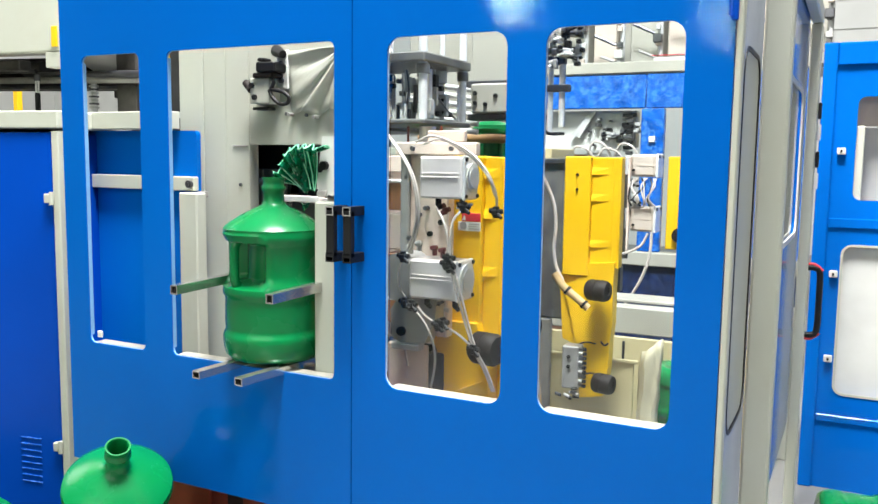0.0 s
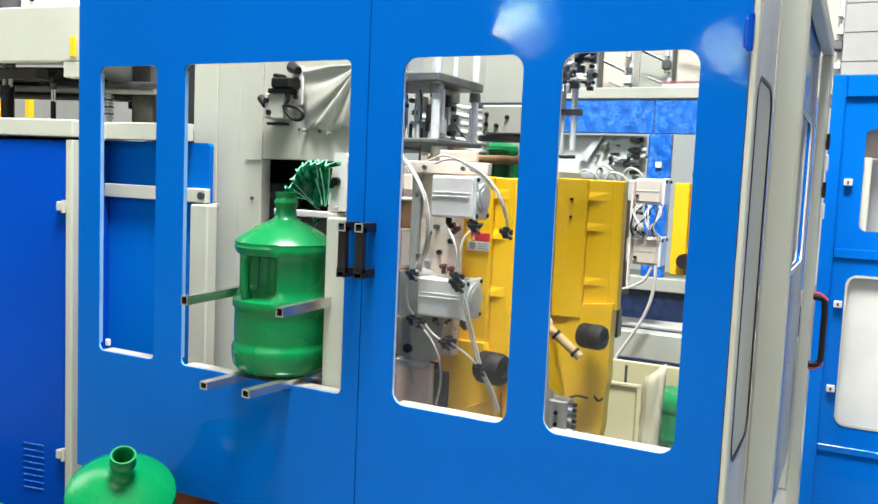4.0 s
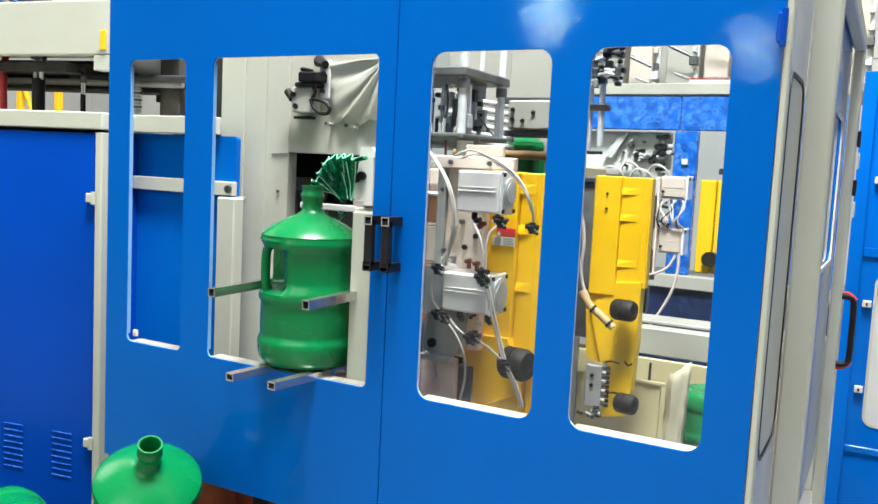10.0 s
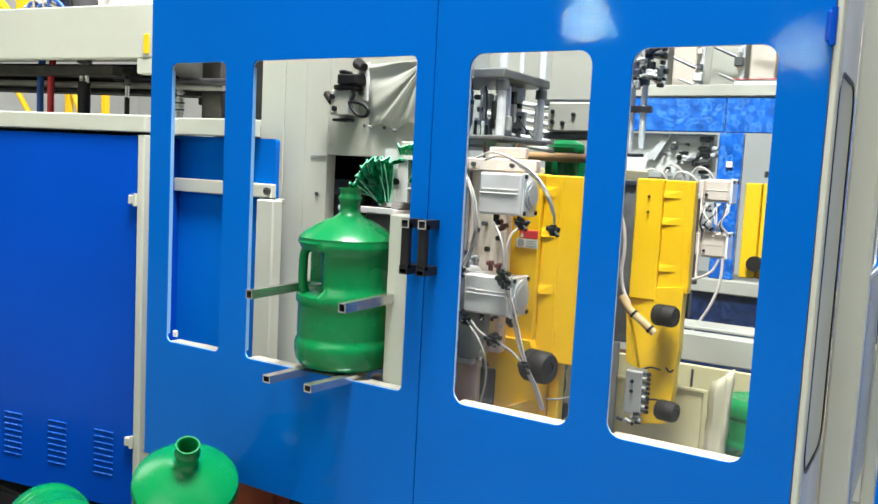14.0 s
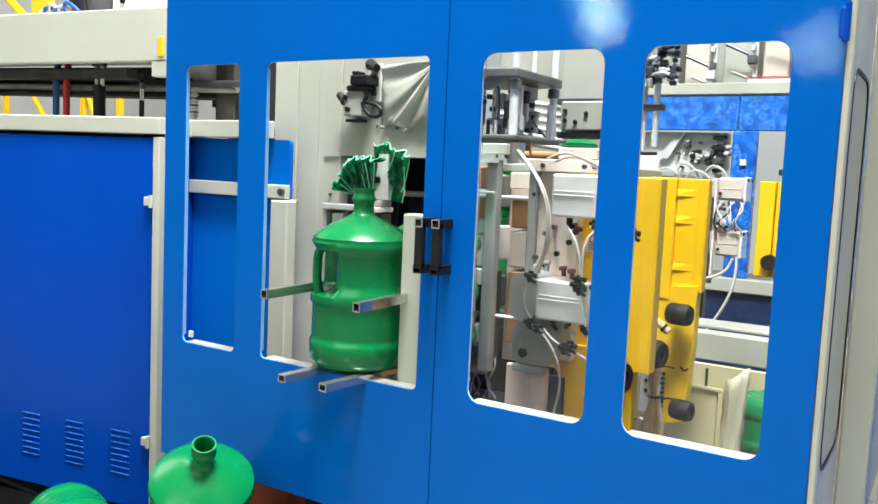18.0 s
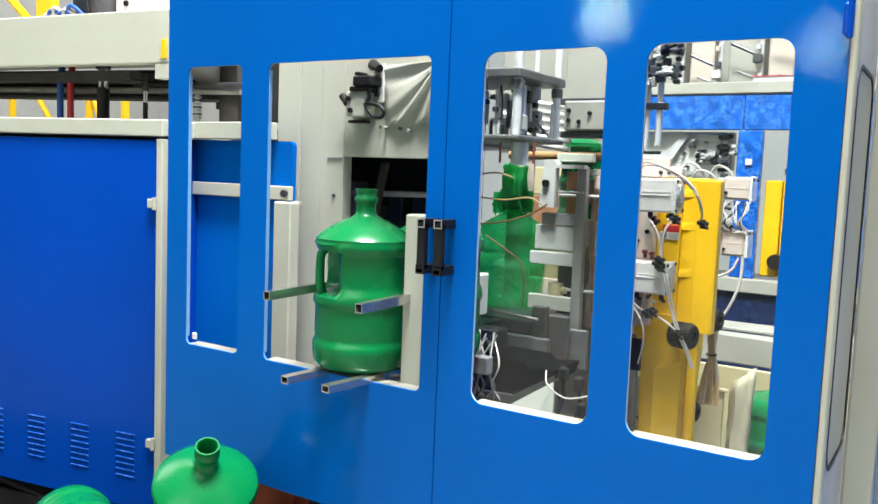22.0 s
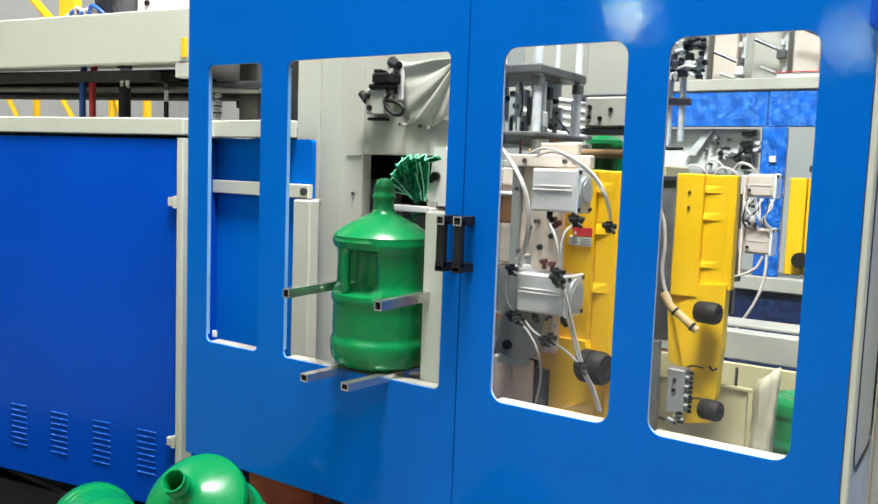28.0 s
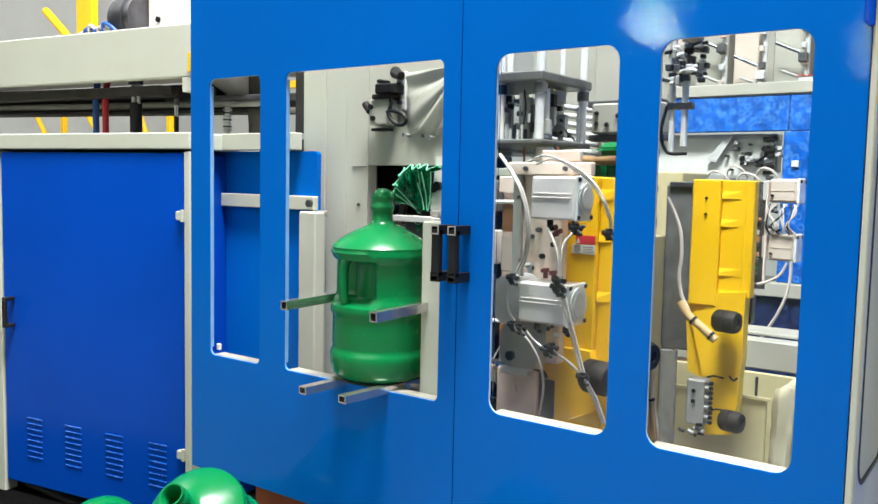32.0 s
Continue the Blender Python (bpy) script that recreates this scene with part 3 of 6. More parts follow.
Mesh().box(-0.52, -0.16, 0.49, 0.53, 0.58, 0.634, 0.003).ob("cross_support", GREY, chute)
tagged(Mesh().box(-0.5, -0.21, 0.15, 0.45, 0.58, 0.6, 0.003).ob("chute_tray", BEIGE), "beige sheet tray under the bottle chute", "tray")
m = Mesh()
rng = random.Random(4)
for k in range(26):
    x, y = -0.21 + rng.uniform(-0.05, -0.01), 0.2 + rng.uniform(-0.04, 0.1)
    m.box(-0.012, 0.012, -0.006, 0.006, 0, 0.008, 0.001, pose(x, y, 0.601, rng.uniform(-40, 40), rng.uniform(-40, 40), rng.uniform(0, 180)))
tagged(m.ob("plastic_scrap", GREY), "small grey plastic scraps lying beside the bottle", "scrap", kind="stuff")

# ---------------------------------------------------------------- machine column seen through the chute opening
col = thing("machine_column", "cream painted machine column with an open bay", "machine")
Mesh().box(-1.115, -1.005, 0.55, 0.6, FLOOR, 2.1, 0.002).ob("column_sheet", CREAM, col)
Mesh().box(-1.003, -0.905, 0.552, 0.6, FLOOR, 2.1, 0.002).ob("column_sheet", CREAM, col)
Mesh().box(-0.903, -0.801, 0.55, 0.6, FLOOR, 2.1, 0.002).ob("column_sheet", CREAM, col)
Mesh().box(-0.799, -0.39, 0.55, 0.6, 1.243, 2.1, 0.002).ob("column_sheet", CREAM, col)
Mesh().box(-0.87, -0.803, 0.545, 0.549, 1.236, 1.241, 0.001).ob("fold", GREY, col)
# bay lining painted near black for the deep shade inside the bay
Mesh().box(-1.42, -1.38, 0.61, 1.3, FLOOR, 1.3, 0.003).ob("bay_side", NEAR_BLACK, col)
Mesh().box(-1.42, -0.7, 1.3, 1.35, FLOOR, 1.3, 0.003).ob("bay_back", NEAR_BLACK, col)
Mesh().box(-1.42, -0.45, 0.61, 1.35, 1.302, 1.34, 0.003).ob("bay_roof", NEAR_BLACK, col)
Mesh().box(-1.37, -0.45, 0.62, 1.28, 0.6, 0.64, 0.003).ob("bay_floor", NEAR_BLACK, col)
for x, z0, z1 in ((-1.25, 0.7, 1.15), (-1.12, 0.65, 1.05), (-1.0, 0.7, 1.12), (-0.88, 0.7, 1.1)):
    Mesh().box(x, x + 0.07, 1.1, 1.2, z0, z1, 0.004).ob("bay_unit", GREY if x < -1.05 else DARKSTEEL, col)
Mesh().cyl((-1.3, 0.9, 1.1), (-0.5, 0.9, 1.12), 0.012, 12).ob("bay_rod", STEEL, col, smooth=40)
Mesh().box(-0.79, -0.6, 0.64, 0.66, 0.66, 1.235, 0.003, pose(0, 0, 0)).ob("bay_strut", BLACK, col).matrix_basis = Matrix.Translation((-0.05, 0, 0.0)) @ Matrix.Translation((-0.7, 0.65, 0.95)) @ pose(0, 0, 0, 0, 12, 0) @ Matrix.Diagonal((0.12, 1, 1, 1)) @ Matrix.Translation((0.695, -0.65, -0.95))
for x, z in ((-0.838, 1.105), (-0.64, 1.345), (-0.56, 1.34), (-0.69, 1.56), (-0.7, 1.4)):
    Mesh().cyl((x, 0.549, z), (x, 0.543, z), 0.006, 10).ob("screw", DARKSTEEL, col)
# near-black plate put in for the shade in the gap beside the column
Mesh().box(-1.17, -1.118, 0.56, 0.64, 1.36, 2.0, 0.003).ob("shadow_gap_plate", NEAR_BLACK, col)
Mesh().prism(rounded(-1.75, -0.955, 0.3, 1.288, 0.015), 0.46, 0.48).ob("side_panel", BLUE, col)
Mesh().box(-1.02, -1.008, 0.44, 0.459, 0.86, 0.93, 0.003).ob("latch", BLACK, col)

valve = thing("air_valve", "white and black pneumatic valve with a looped cable", "valve")
Mesh().box(-0.748, -0.665, 0.49, 0.548, 1.376, 1.46, 0.004).ob("valve_body", CREAM, valve)
Mesh().box(-0.713, -0.635, 0.475, 0.545, 1.477, 1.51, 0.005).ob("coil", BLACK, valve)
Mesh().box(-0.71, -0.686, 0.48, 0.53, 1.512, 1.524, 0.004).ob("coil_cap", BLACK, valve)
Mesh().box(-0.73, -0.647, 0.48, 0.54, 1.46, 1.476, 0.004).ob("coil_base", RUBBER, valve)
Mesh().box(-0.747, -0.678, 0.5, 0.54, 1.356, 1.366, 0.003).ob("drain_bar", BLACK, valve)
Mesh().box(-0.672, -0.625, 0.536, 0.548, 1.424, 1.553, 0.004).ob("mounting_plate", WHITE, valve)
for x, z in [(-0.648, 1.509), (-0.649, 1.452), (-0.64, 1.545)]:
    Mesh().cyl((x, 0.535, z), (x, 0.526, z), 0.008, 12).ob("plate_screw", DARKSTEEL, valve)
for x, z, r in [(-0.726, 1.397, 0), (-0.737, 1.436, 0)]:
    Mesh().cyl((x, 0.49, z), (x, 0.482, z), 0.009, 12).ob("port", BLACK, valve)
Mesh().cyl((-0.78, 0.51, 1.448), (-0.749, 0.5, 1.422), 0.013, 12).ob("fitting", RUBBER, valve, smooth=40)
Mesh().cyl((-0.667, 0.53, 1.55), (-0.619, 0.5, 1.533), 0.02, 14, 0.013).ob("plug", BLACK, valve, smooth=40)
Mesh().tube([(-0.66, 0.49, 1.471), (-0.649, 0.49, 1.443), (-0.658, 0.49, 1.423), (-0.639, 0.49, 1.419), (-0.609, 0.49, 1.411), (-0.588, 0.49, 1.393), (-0.596, 0.49, 1.375), (-0.626, 0.49, 1.375), (-0.652, 0.49, 1.394), (-0.667, 0.49, 1.42)], 0.0065, 8).ob("cable", BLACK, valve, smooth=60)

# draped sheet cover hung from one corner beside the valve
cover = thing("sheet_cover", "draped cream sheet cover bolted to the column", "cover")
corner = Vector((-0.4, 0.524, 1.553))
hem = [Vector(p) for p in ((-0.652, 0.546, 1.545), (-0.632, 0.546, 1.45), (-0.614, 0.547, 1.344), (-0.56, 0.53, 1.352), (-0.513, 0.547, 1.335), (-0.455, 0.53, 1.36), (-0.405, 0.546, 1.35))]
vs, nu, nv = [], 37, 9
for i in range(nu):
    s = i / (nu - 1) * (len(hem) - 1)
    k = min(int(s), len(hem) - 2)
    e = hem[k].lerp(hem[k + 1], s - k)
    for j in range(nv):
        v = 0.04 + 0.96 * j / (nv - 1)
        p = corner.lerp(e, v)
        p.y -= 0.016 * math.sin(math.pi * min(1.0, v * 0.9)) * (0.55 + 0.45 * math.cos(s * 3.3 + v * 1.5)) + 0.002 * math.sin(s * 9 + v * 7)
        vs.append(p[:])
fs = [(i * nv + j, i * nv + j + 1, (i + 1) * nv + j + 1, (i + 1) * nv + j) for i in range(nu - 1) for j in range(nv - 1)]
o = Mesh().add(vs, fs).ob("draped_sheet", CREAM, cover, smooth=70)
o.modifiers.new("thickness", "SOLIDIFY").thickness = 0.002
Mesh().cyl((-0.398, 0.519, 1.555), (-0.398, 0.505, 1.555), 0.009, 6).ob("bolt", DARKSTEEL, cover)
for x, z in ((-0.614, 1.342), (-0.513, 1.333)):
    Mesh().cyl((x, 0.52, z), (x, 0.545, z), 0.006, 8).ob("stud", GREY, cover)

# ---------------------------------------------------------------- transfer unit with the trimmed flash
tu = thing("transfer_unit", "grey steel transfer shelf with a white nozzle", "machine unit")
Mesh().box(-0.62, -0.405, 0.4, 0.5, 1.062, 1.078, 0.002).ob("shelf_plate", ALU, tu)
Mesh().box(-0.62, -0.405, 0.392, 0.398, 1.064, 1.082, 0.002).ob("shelf_lip", GREYL, tu)
Mesh().box(-0.62, -0.605, 0.4, 0.5, 0.7, 1.06, 0.002).ob("shelf_side", GREY, tu)
Mesh().box(-0.6, -0.55, 0.42, 0.5, 0.98, 1.05, 0.004).ob("valve_block", WHITE, tu)
Mesh().box(-0.545, -0.41, 0.44, 0.5, 0.93, 1.06, 0.004).ob("shelf_beam", NEAR_BLACK, tu)
m = Mesh().prism([(-0.45, 1.103), (-0.39, 1.103), (-0.393, 1.25), (-0.43, 1.25)], 0.445, 0.48)
m.box(-0.425, -0.4, 0.48, 0.56, 1.11, 1.24, 0.004)
m.ob("nozzle", WHITE, tu, "white tapered nozzle plate")
Mesh().cyl((-0.432, 0.445, 1.166), (-0.432, 0.436, 1.166), 0.011, 12).ob("knob", BLACK, tu)
Mesh().box(-0.44, -0.405, 0.43, 0.49, 1.08, 1.1, 0.003).ob("nozzle_base", GREY, tu)


def flash_thing(label, leaves, seed):
    """Crumpled translucent leaves of moulding flash that fan out from one foot."""
    r = random.Random(seed)
    t = thing("moulding_flash", label, "flash")
    for (fx, fz, ang, ln, w0, w1, y) in leaves:
        n, k = 12, 17
        vs, fs = [], []
        ph = r.uniform(0, 6)
        for j in range(n):
            v = j / (n - 1)
            for i in range(k):
                u = i / (k - 1) - 0.5
                w = w0 + (w1 - w0) * v
                wob = 0.01 * math.sin(u * 9 + ph) * v + 0.0035 * math.sin(u * 45 + ph) + r.uniform(-0.0012, 0.0012)
                px = u * w
                pz = v * ln * (1 + 0.06 * math.sin(u * 9 + ph))
                a = radians(ang)
                vs.append((fx + px * math.cos(a) + pz * math.sin(a), y + wob - 0.03 * v * v, fz - px * math.sin(a) + pz * math.cos(a)))
        fs = [(j * k + i, j * k + i + 1, (j + 1) * k + i + 1, (j + 1) * k + i) for j in range(n - 1) for i in range(k - 1)]
        o = Mesh().add(vs, fs).ob("flash_leaf", GREEN_FILM, t, smooth=20)
        s = o.modifiers.new("thickness", "SOLIDIFY")
        s.thickness = 0.0012
        edge = Mesh()
        left = [vs[j * k] for j in range(n)]
        right = [vs[j * k + k - 1] for j in range(n)]
        top = [vs[(n - 1) * k + i] for i in range(k)]
        for line in (left, right, top):
            edge.tube(line[::2], 0.002, 5, 2)
        edge.ob("flash_rim", GREEN_RIM, t, smooth=60)
    return t


flash_a = flash_thing("crumpled translucent green moulding flash fanned out on the shelf", [
    (-0.47, 1.112, -76, 0.125, 0.008, 0.03, 0.44), (-0.466, 1.1, -50, 0.11, 0.03, 0.045, 0.43), (-0.463, 1.1, -38, 0.118, 0.03, 0.045, 0.42), (-0.46, 1.1, -26, 0.126, 0.03, 0.045, 0.41),
    (-0.455, 1.1, -14, 0.132, 0.03, 0.045, 0.4), (-0.45, 1.1, -3, 0.134, 0.035, 0.045, 0.405), (-0.445, 1.1, 9, 0.136, 0.03, 0.045, 0.41), (-0.44, 1.225, 80, 0.06, 0.012, 0.008, 0.43)], 3)
flash_b = flash_thing("folded translucent green moulding flash over the nozzle", [(-0.45, 1.13, 8, 0.15, 0.09, 0.09, 0.47), (-0.4, 1.15, 28, 0.12, 0.08, 0.05, 0.45), (-0.39, 1.1, 10, 0.15, 0.05, 0.05, 0.46)], 8)

# ---------------------------------------------------------------- cabinet beside the doors
lc = thing("machine_cabinet", "dark blue machine cabinet with louvred doors and cream frame", "cabinet", (-1.36, 0.235, FLOOR, 0, 0, 10))
Mesh().box(-1.02, -0.036, 0.006, 0.9, 0.06, 1.435, 0.006).ob("cabinet_door", BLUE_DARK, lc)
Mesh().box(-0.033, -0.003, 0.0, 0.06, 0.0, 1.44, 0.004).ob("cabinet_post", CREAM, lc)
Mesh().box(-1.08, -1.024, 0.0, 0.06, 0.0, 1.44, 0.004).ob("cabinet_post", CREAM, lc)
Mesh().box(-2.4, -1.084, 0.006, 0.9, 0.06, 1.435, 0.006).ob("cabinet_door", BLUE_DARK, lc)
Mesh().box(-2.4, 0.0, -0.004, 0.9, 1.448, 1.508, 0.004).ob("cabinet_rail", CREAM, lc)
# black block added for the shade under the cabinet
Mesh().box(-2.4, -0.0, 0.1, 0.9, 0.0, 0.045, 0.004).ob("plinth", NEAR_BLACK, lc)
for z in (0.33, 1.21):
    m = Mesh().box(-0.06, -0.026, -0.014, 0.004, z - 0.016, z + 0.016, 0.003)
    m.cyl((-0.031, -0.008, z - 0.022), (-0.031, -0.008, z + 0.022), 0.008, 10)
    m.ob("hinge", CREAM, lc)
hd = Mesh().box(-0.97, -0.945, -0.04, 0.004, 0.72, 0.735, 0.003).box(-0.97, -0.945, -0.04, 0.004, 0.83, 0.845, 0.003).box(-0.968, -0.947, -0.042, -0.028, 0.73, 0.835, 0.003)
hd.ob("handle", BLACK, lc, "black pull handle")
for j in range(4):
    for i in range(8):
        x, zc = -0.17 - j * 0.224, 0.182 + i * 0.0232
        m = Mesh().cyl((x - 0.044, 0.006, zc), (x + 0.044, 0.006, zc), 0.0036, 8)
        m.ob("louver", LOUVER, lc, smooth=50)

# extruder platform beam, pipes and hoses over the cabinet
beam = thing("platform_beam", "cream painted steel beam of the extruder platform", "beam", (-1.4, 0.305, 0, 0, 0, 8))
Mesh().box(-3.2, 0.0, 0.0, 0.05, 1.556, 1.747, 0.004).ob("beam_web", CREAM, beam)
Mesh().box(-3.2, 0.0, 0.052, 1.1, 1.7, 1.735, 0.004).ob("beam_deck", DIM_CREAM, beam)
Mesh().box(-0.085, 0.0, 0.0, 0.05, 1.5, 1.554, 0.003).ob("end_plate", CREAM, beam)
Mesh().box(-0.05, -0.025, -0.008, -0.002, 1.57, 1.64, 0.002).ob("yellow_tag", YELLOW, beam)
Mesh().box(-3.2, -0.4, 0.2, 0.26, 1.52, 1.56, 0.004).ob("channel", DULL_GREY, beam)
Mesh().box(-3.2, -0.6, 0.5, 0.62, 1.5, 1.6, 0.004).ob("rear_beam", DULL_GREY, beam)
for k, (y, z) in enumerate(((0.28, 1.535), (0.34, 1.5), (0.4, 1.525), (0.46, 1.485), (0.66, 1.5), (0.7, 1.53), (0.76, 1.5))):
    Mesh().cyl((-3.2, y, z + 0.025), (0.04 if z < 1.51 else -0.4, y, z - 0.012), 0.009 + 0.004 * (k % 3), 12).ob("conduit", [DARKSTEEL, GREY, RUBBER][k % 3], beam, smooth=40)
px = thing("hydraulic_pipes", "dark steel hydraulic pipes under the platform", "pipes")
for k, (y, z, r) in enumerate(((0.62, 1.55, 0.014), (0.7, 1.535, 0.018), (0.78, 1.545, 0.012), (0.85, 1.57, 0.02), (0.92, 1.56, 0.014), (0.66, 1.6, 0.03), (0.8, 1.62, 0.03), (0.95, 1.64, 0.04))):
    Mesh().cyl((-4.2, y, z + 0.01), (-1.0 if z < 1.555 else -1.95, y, z - 0.05), r, 14).ob("pipe", [DARKSTEEL, RUBBER, DULL_GREY][k % 3], px, smooth=40)
rods = thing("hydraulic_cylinder", "black hydraulic cylinder with a bright rod", "cylinder", group="platform supports")
for x in (-0.018, 0.018):
    Mesh().cyl((x, 0, 0.14), (x, 0, 0.22), 0.0085, 12).ob("rod", STEEL, rods, smooth=40)
Mesh().cyl((0, 0, 0.0), (0, 0, 0.145), 0.025, 18).ob("barrel", BLACK, rods, smooth=40)
Mesh().cyl((0, 0, 0.22), (0, 0, 0.26), 0.03, 18).ob("collar", DARKSTEEL, rods, smooth=40)
rods.matrix_world = pose(-1.999, 0.45, 1.35)
small_rods = copy_thing(rods, pose(-1.796, 0.5, 1.35))
small_rods.scale = (0.4, 0.4, 0.6)
for x, mt, lb in ((-2.217, RED, "red"), (-2.29, BLUEHOSE, "blue")):
    tagged(Mesh().tube([(x + 0.02, 0.47, 1.69), (x, 0.45, 1.55), (x - 0.005, 0.45, 1.36)], 0.014, 14).ob("hose", mt, smooth=60), lb + " rubber hose running up to the platform", "hose", "platform hoses")
spring = thing("spring_rod", "steel spring rod with stacked collars", "spring")
for k in range(9):
    Mesh().cyl((-1.671, 0.66, 1.385 + k * 0.014), (-1.671, 0.66, 1.392 + k * 0.014), 0.019, 16).ob("collar", DARKSTEEL if k % 2 else GREYL, spring, smooth=40)
Mesh().cyl((-1.671, 0.66, 1.35), (-1.671, 0.66, 1.52), 0.012, 14).ob("rod", STEEL, spring, smooth=40)
# dark sheet added to darken the background of the left window
under = thing("under_cover", "dark grey backing sheet added under the extruder", "cover")
Mesh().box(-1.937, -1.697, 1, 1.02, 1.454, 1.686, 0.004).ob("cover_sheet", DULL_GREY, under)
Mesh().box(-1.764, -1.707, 1, 1.02, 1.331, 1.457, 0.004).ob("cover_leg", DULL_GREY, under)
fun = thing("feed_hopper", "grey funnel-shaped hopper under the platform", "hopper")
Mesh().cyl((-1.64, 0.78, 1.522), (-1.71, 0.78, 1.66), 0.06, 28, 0.16).ob("cone", GREYL, fun, smooth=50)
Mesh().cyl((-1.71, 0.78, 1.662), (-1.71, 0.78, 1.75), 0.165, 28).ob("collar", DULL_GREY, fun, smooth=50)
Mesh().box(-1.72, -1.56, 0.7, 0.86, 1.508, 1.52, 0.003).ob("flange", DARKSTEEL, fun)
# dark plate added to darken the space beside the hopper
Mesh().box(-1.59, -1.48, 0.7, 0.74, 1.36, 1.66, 0.004).ob("shield", DULL_GREY, fun, "dark grey backing plate added beside the hopper")

# platform top: yellow rail, motor and hoses
rail = thing("guard_rail", "yellow painted tubular guard rail on the platform", "railing")
for x0, x1 in ((-3.2, -3.052), (-2.381, -2.311)):
    Mesh().box(x0, x1, 0.9, 0.94, 1.736, 2.75, 0.004).ob("post", YELLOW, rail)
Mesh().cyl((-3.597, 0.95, 2.123), (-3.324, 0.95, 1.927), 0.022, 12).ob("brace", YELLOW, rail, smooth=40)
for z in (2.3, 2.72):
    Mesh().box(-4.6, -1.6, 0.942, 0.98, z - 0.02, z + 0.02, 0.004).ob("rail", YELLOW, rail)
Mesh().box(-4.6, -3.739, 0.9, 0.94, 1.736, 1.96, 0.004).ob("toe_board", YELLOW, rail)
stair = thing("stair_rail", "yellow painted stair railing beyond the cabinet", "railing")
for x0 in (-7.06, -5.824, -5.317):
    Mesh().box(x0, x0 + 0.055, 3.0, 3.05, FLOOR, 1.9, 0.004).ob("post", YELLOW, stair)
for x0, x1 in ((-7.597, -7.266), (-6.667, -6.297), (-5.789, -5.574)):
    Mesh().cyl((x0, 3.02, 1.86), (x1, 3.02, 1.46), 0.026, 10).ob("brace", YELLOW, stair, smooth=40)
Mesh().box(-6.2, -3.0, 2.99, 3.06, 1.905, 1.96, 0.004).ob("handrail", YELLOW, stair)
Mesh().box(-6.2, -3.0, 2.99, 3.06, 1.42, 1.455, 0.004).ob("handrail", YELLOW, stair)
mot = thing("extruder_motor", "dark grey electric motor on the platform", "motor")
Mesh().cyl((-2.277, 0.6, 1.88), (-2.13, 0.6, 1.88), 0.1, 28).ob("motor_body", DARKSTEEL, mot, smooth=40)
for k in range(14):
    Mesh().cyl((-2.269 + k * 0.007, 0.6, 1.88), (-2.266 + k * 0.007, 0.6, 1.88), 0.108, 28).ob("fin", DARKSTEEL, mot, smooth=40)
Mesh().box(-2.285, -2.122, 0.5, 0.7, 1.736, 1.79, 0.006).ob("motor_foot", BLUE_DARK, mot)
pmp = thing("control_box", "pale grey control box with a dark knob on the platform", "box")
Mesh().box(-2.126, -1.997, 0.6, 0.8, 1.736, 2.2, 0.006).ob("box_body", ALU, pmp)
Mesh().cyl((-2.049, 0.6, 1.867), (-2.049, 0.59, 1.867), 0.012, 14).ob("knob", BLACK, pmp)
for k in range(6):
    x = -2.465 + k * 0.035
    tagged(Mesh().tube([(x, 0.5, 1.74), (x + 0.01, 0.48, 1.821 + 0.014 * (k % 3)), (x + 0.07, 0.5, 1.811 + 0.01 * (k % 2)), (x + 0.1, 0.55, 1.745)], 0.009, 8).ob("air_hose", BLUEHOSE if k % 2 else HOSE, smooth=60), ("blue" if k % 2 else "clear") + " air hose lying on the platform", "hose", "platform air hoses")

# ---------------------------------------------------------------- mould carriage with cylinders
ca = thing("mould_carriage", "yellow mould platen with aluminium cylinders, clear hoses and a warning label", "machine carriage", group="mould carriages")


def air_cylinder(x0, x1, z0, z1, d):
    m = Mesh().box(x0, x1, 0.3, 0.3 + d, z0, z1, 0.006)
    zm = (z0 + z1) / 2
    m.box(x0 + 0.004, x1 - 0.012, 0.297, 0.301, zm - 0.001, zm + 0.003, 0.001).box(x0 + 0.004, x1 - 0.012, 0.2975, 0.301, zm + 0.011, zm + 0.013, 0.0008)
    c = m.ob("air_cylinder", ALU, ca, "brushed aluminium cylinder body")
    Mesh().box(x1 + 0.0005, x1 + 0.009, 0.298, 0.302 + d, z0 - 0.003, z1 + 0.003, 0.004).ob("end_cap", STEEL, c)
    ym, r = 0.3 + d / 2, min(d, z1 - z0) * 0.46
    Mesh().cyl((x1 + 0.0095, ym, zm), (x1 + 0.015, ym, zm), r, 28).ob("cap_ring", WHITE, c, smooth=40)
    Mesh().cyl((x1 + 0.0155, ym, zm), (x1 + 0.0175, ym, zm), r * 0.72, 24).ob("cap_recess", GREYL, c, smooth=40)
    for sy in (0.306, 0.294 + d):
        for sz in (z0 + 0.008, z1 - 0.008):
            Mesh().cyl((x1 + 0.0092, sy, sz), (x1 + 0.0135, sy, sz), 0.006, 8).ob("cap_screw", BLACK, c)
    for sx in (x0 + 0.045, x1 - 0.012):
        f = Mesh().cyl((sx, 0.33, z0), (sx, 0.33, z0 - 0.02), 0.009, 10).cyl((sx, 0.33, z0 - 0.018), (sx + 0.014, 0.32, z0 - 0.024), 0.007, 8)
        f.ob("hose_fitting", BLACK, c)


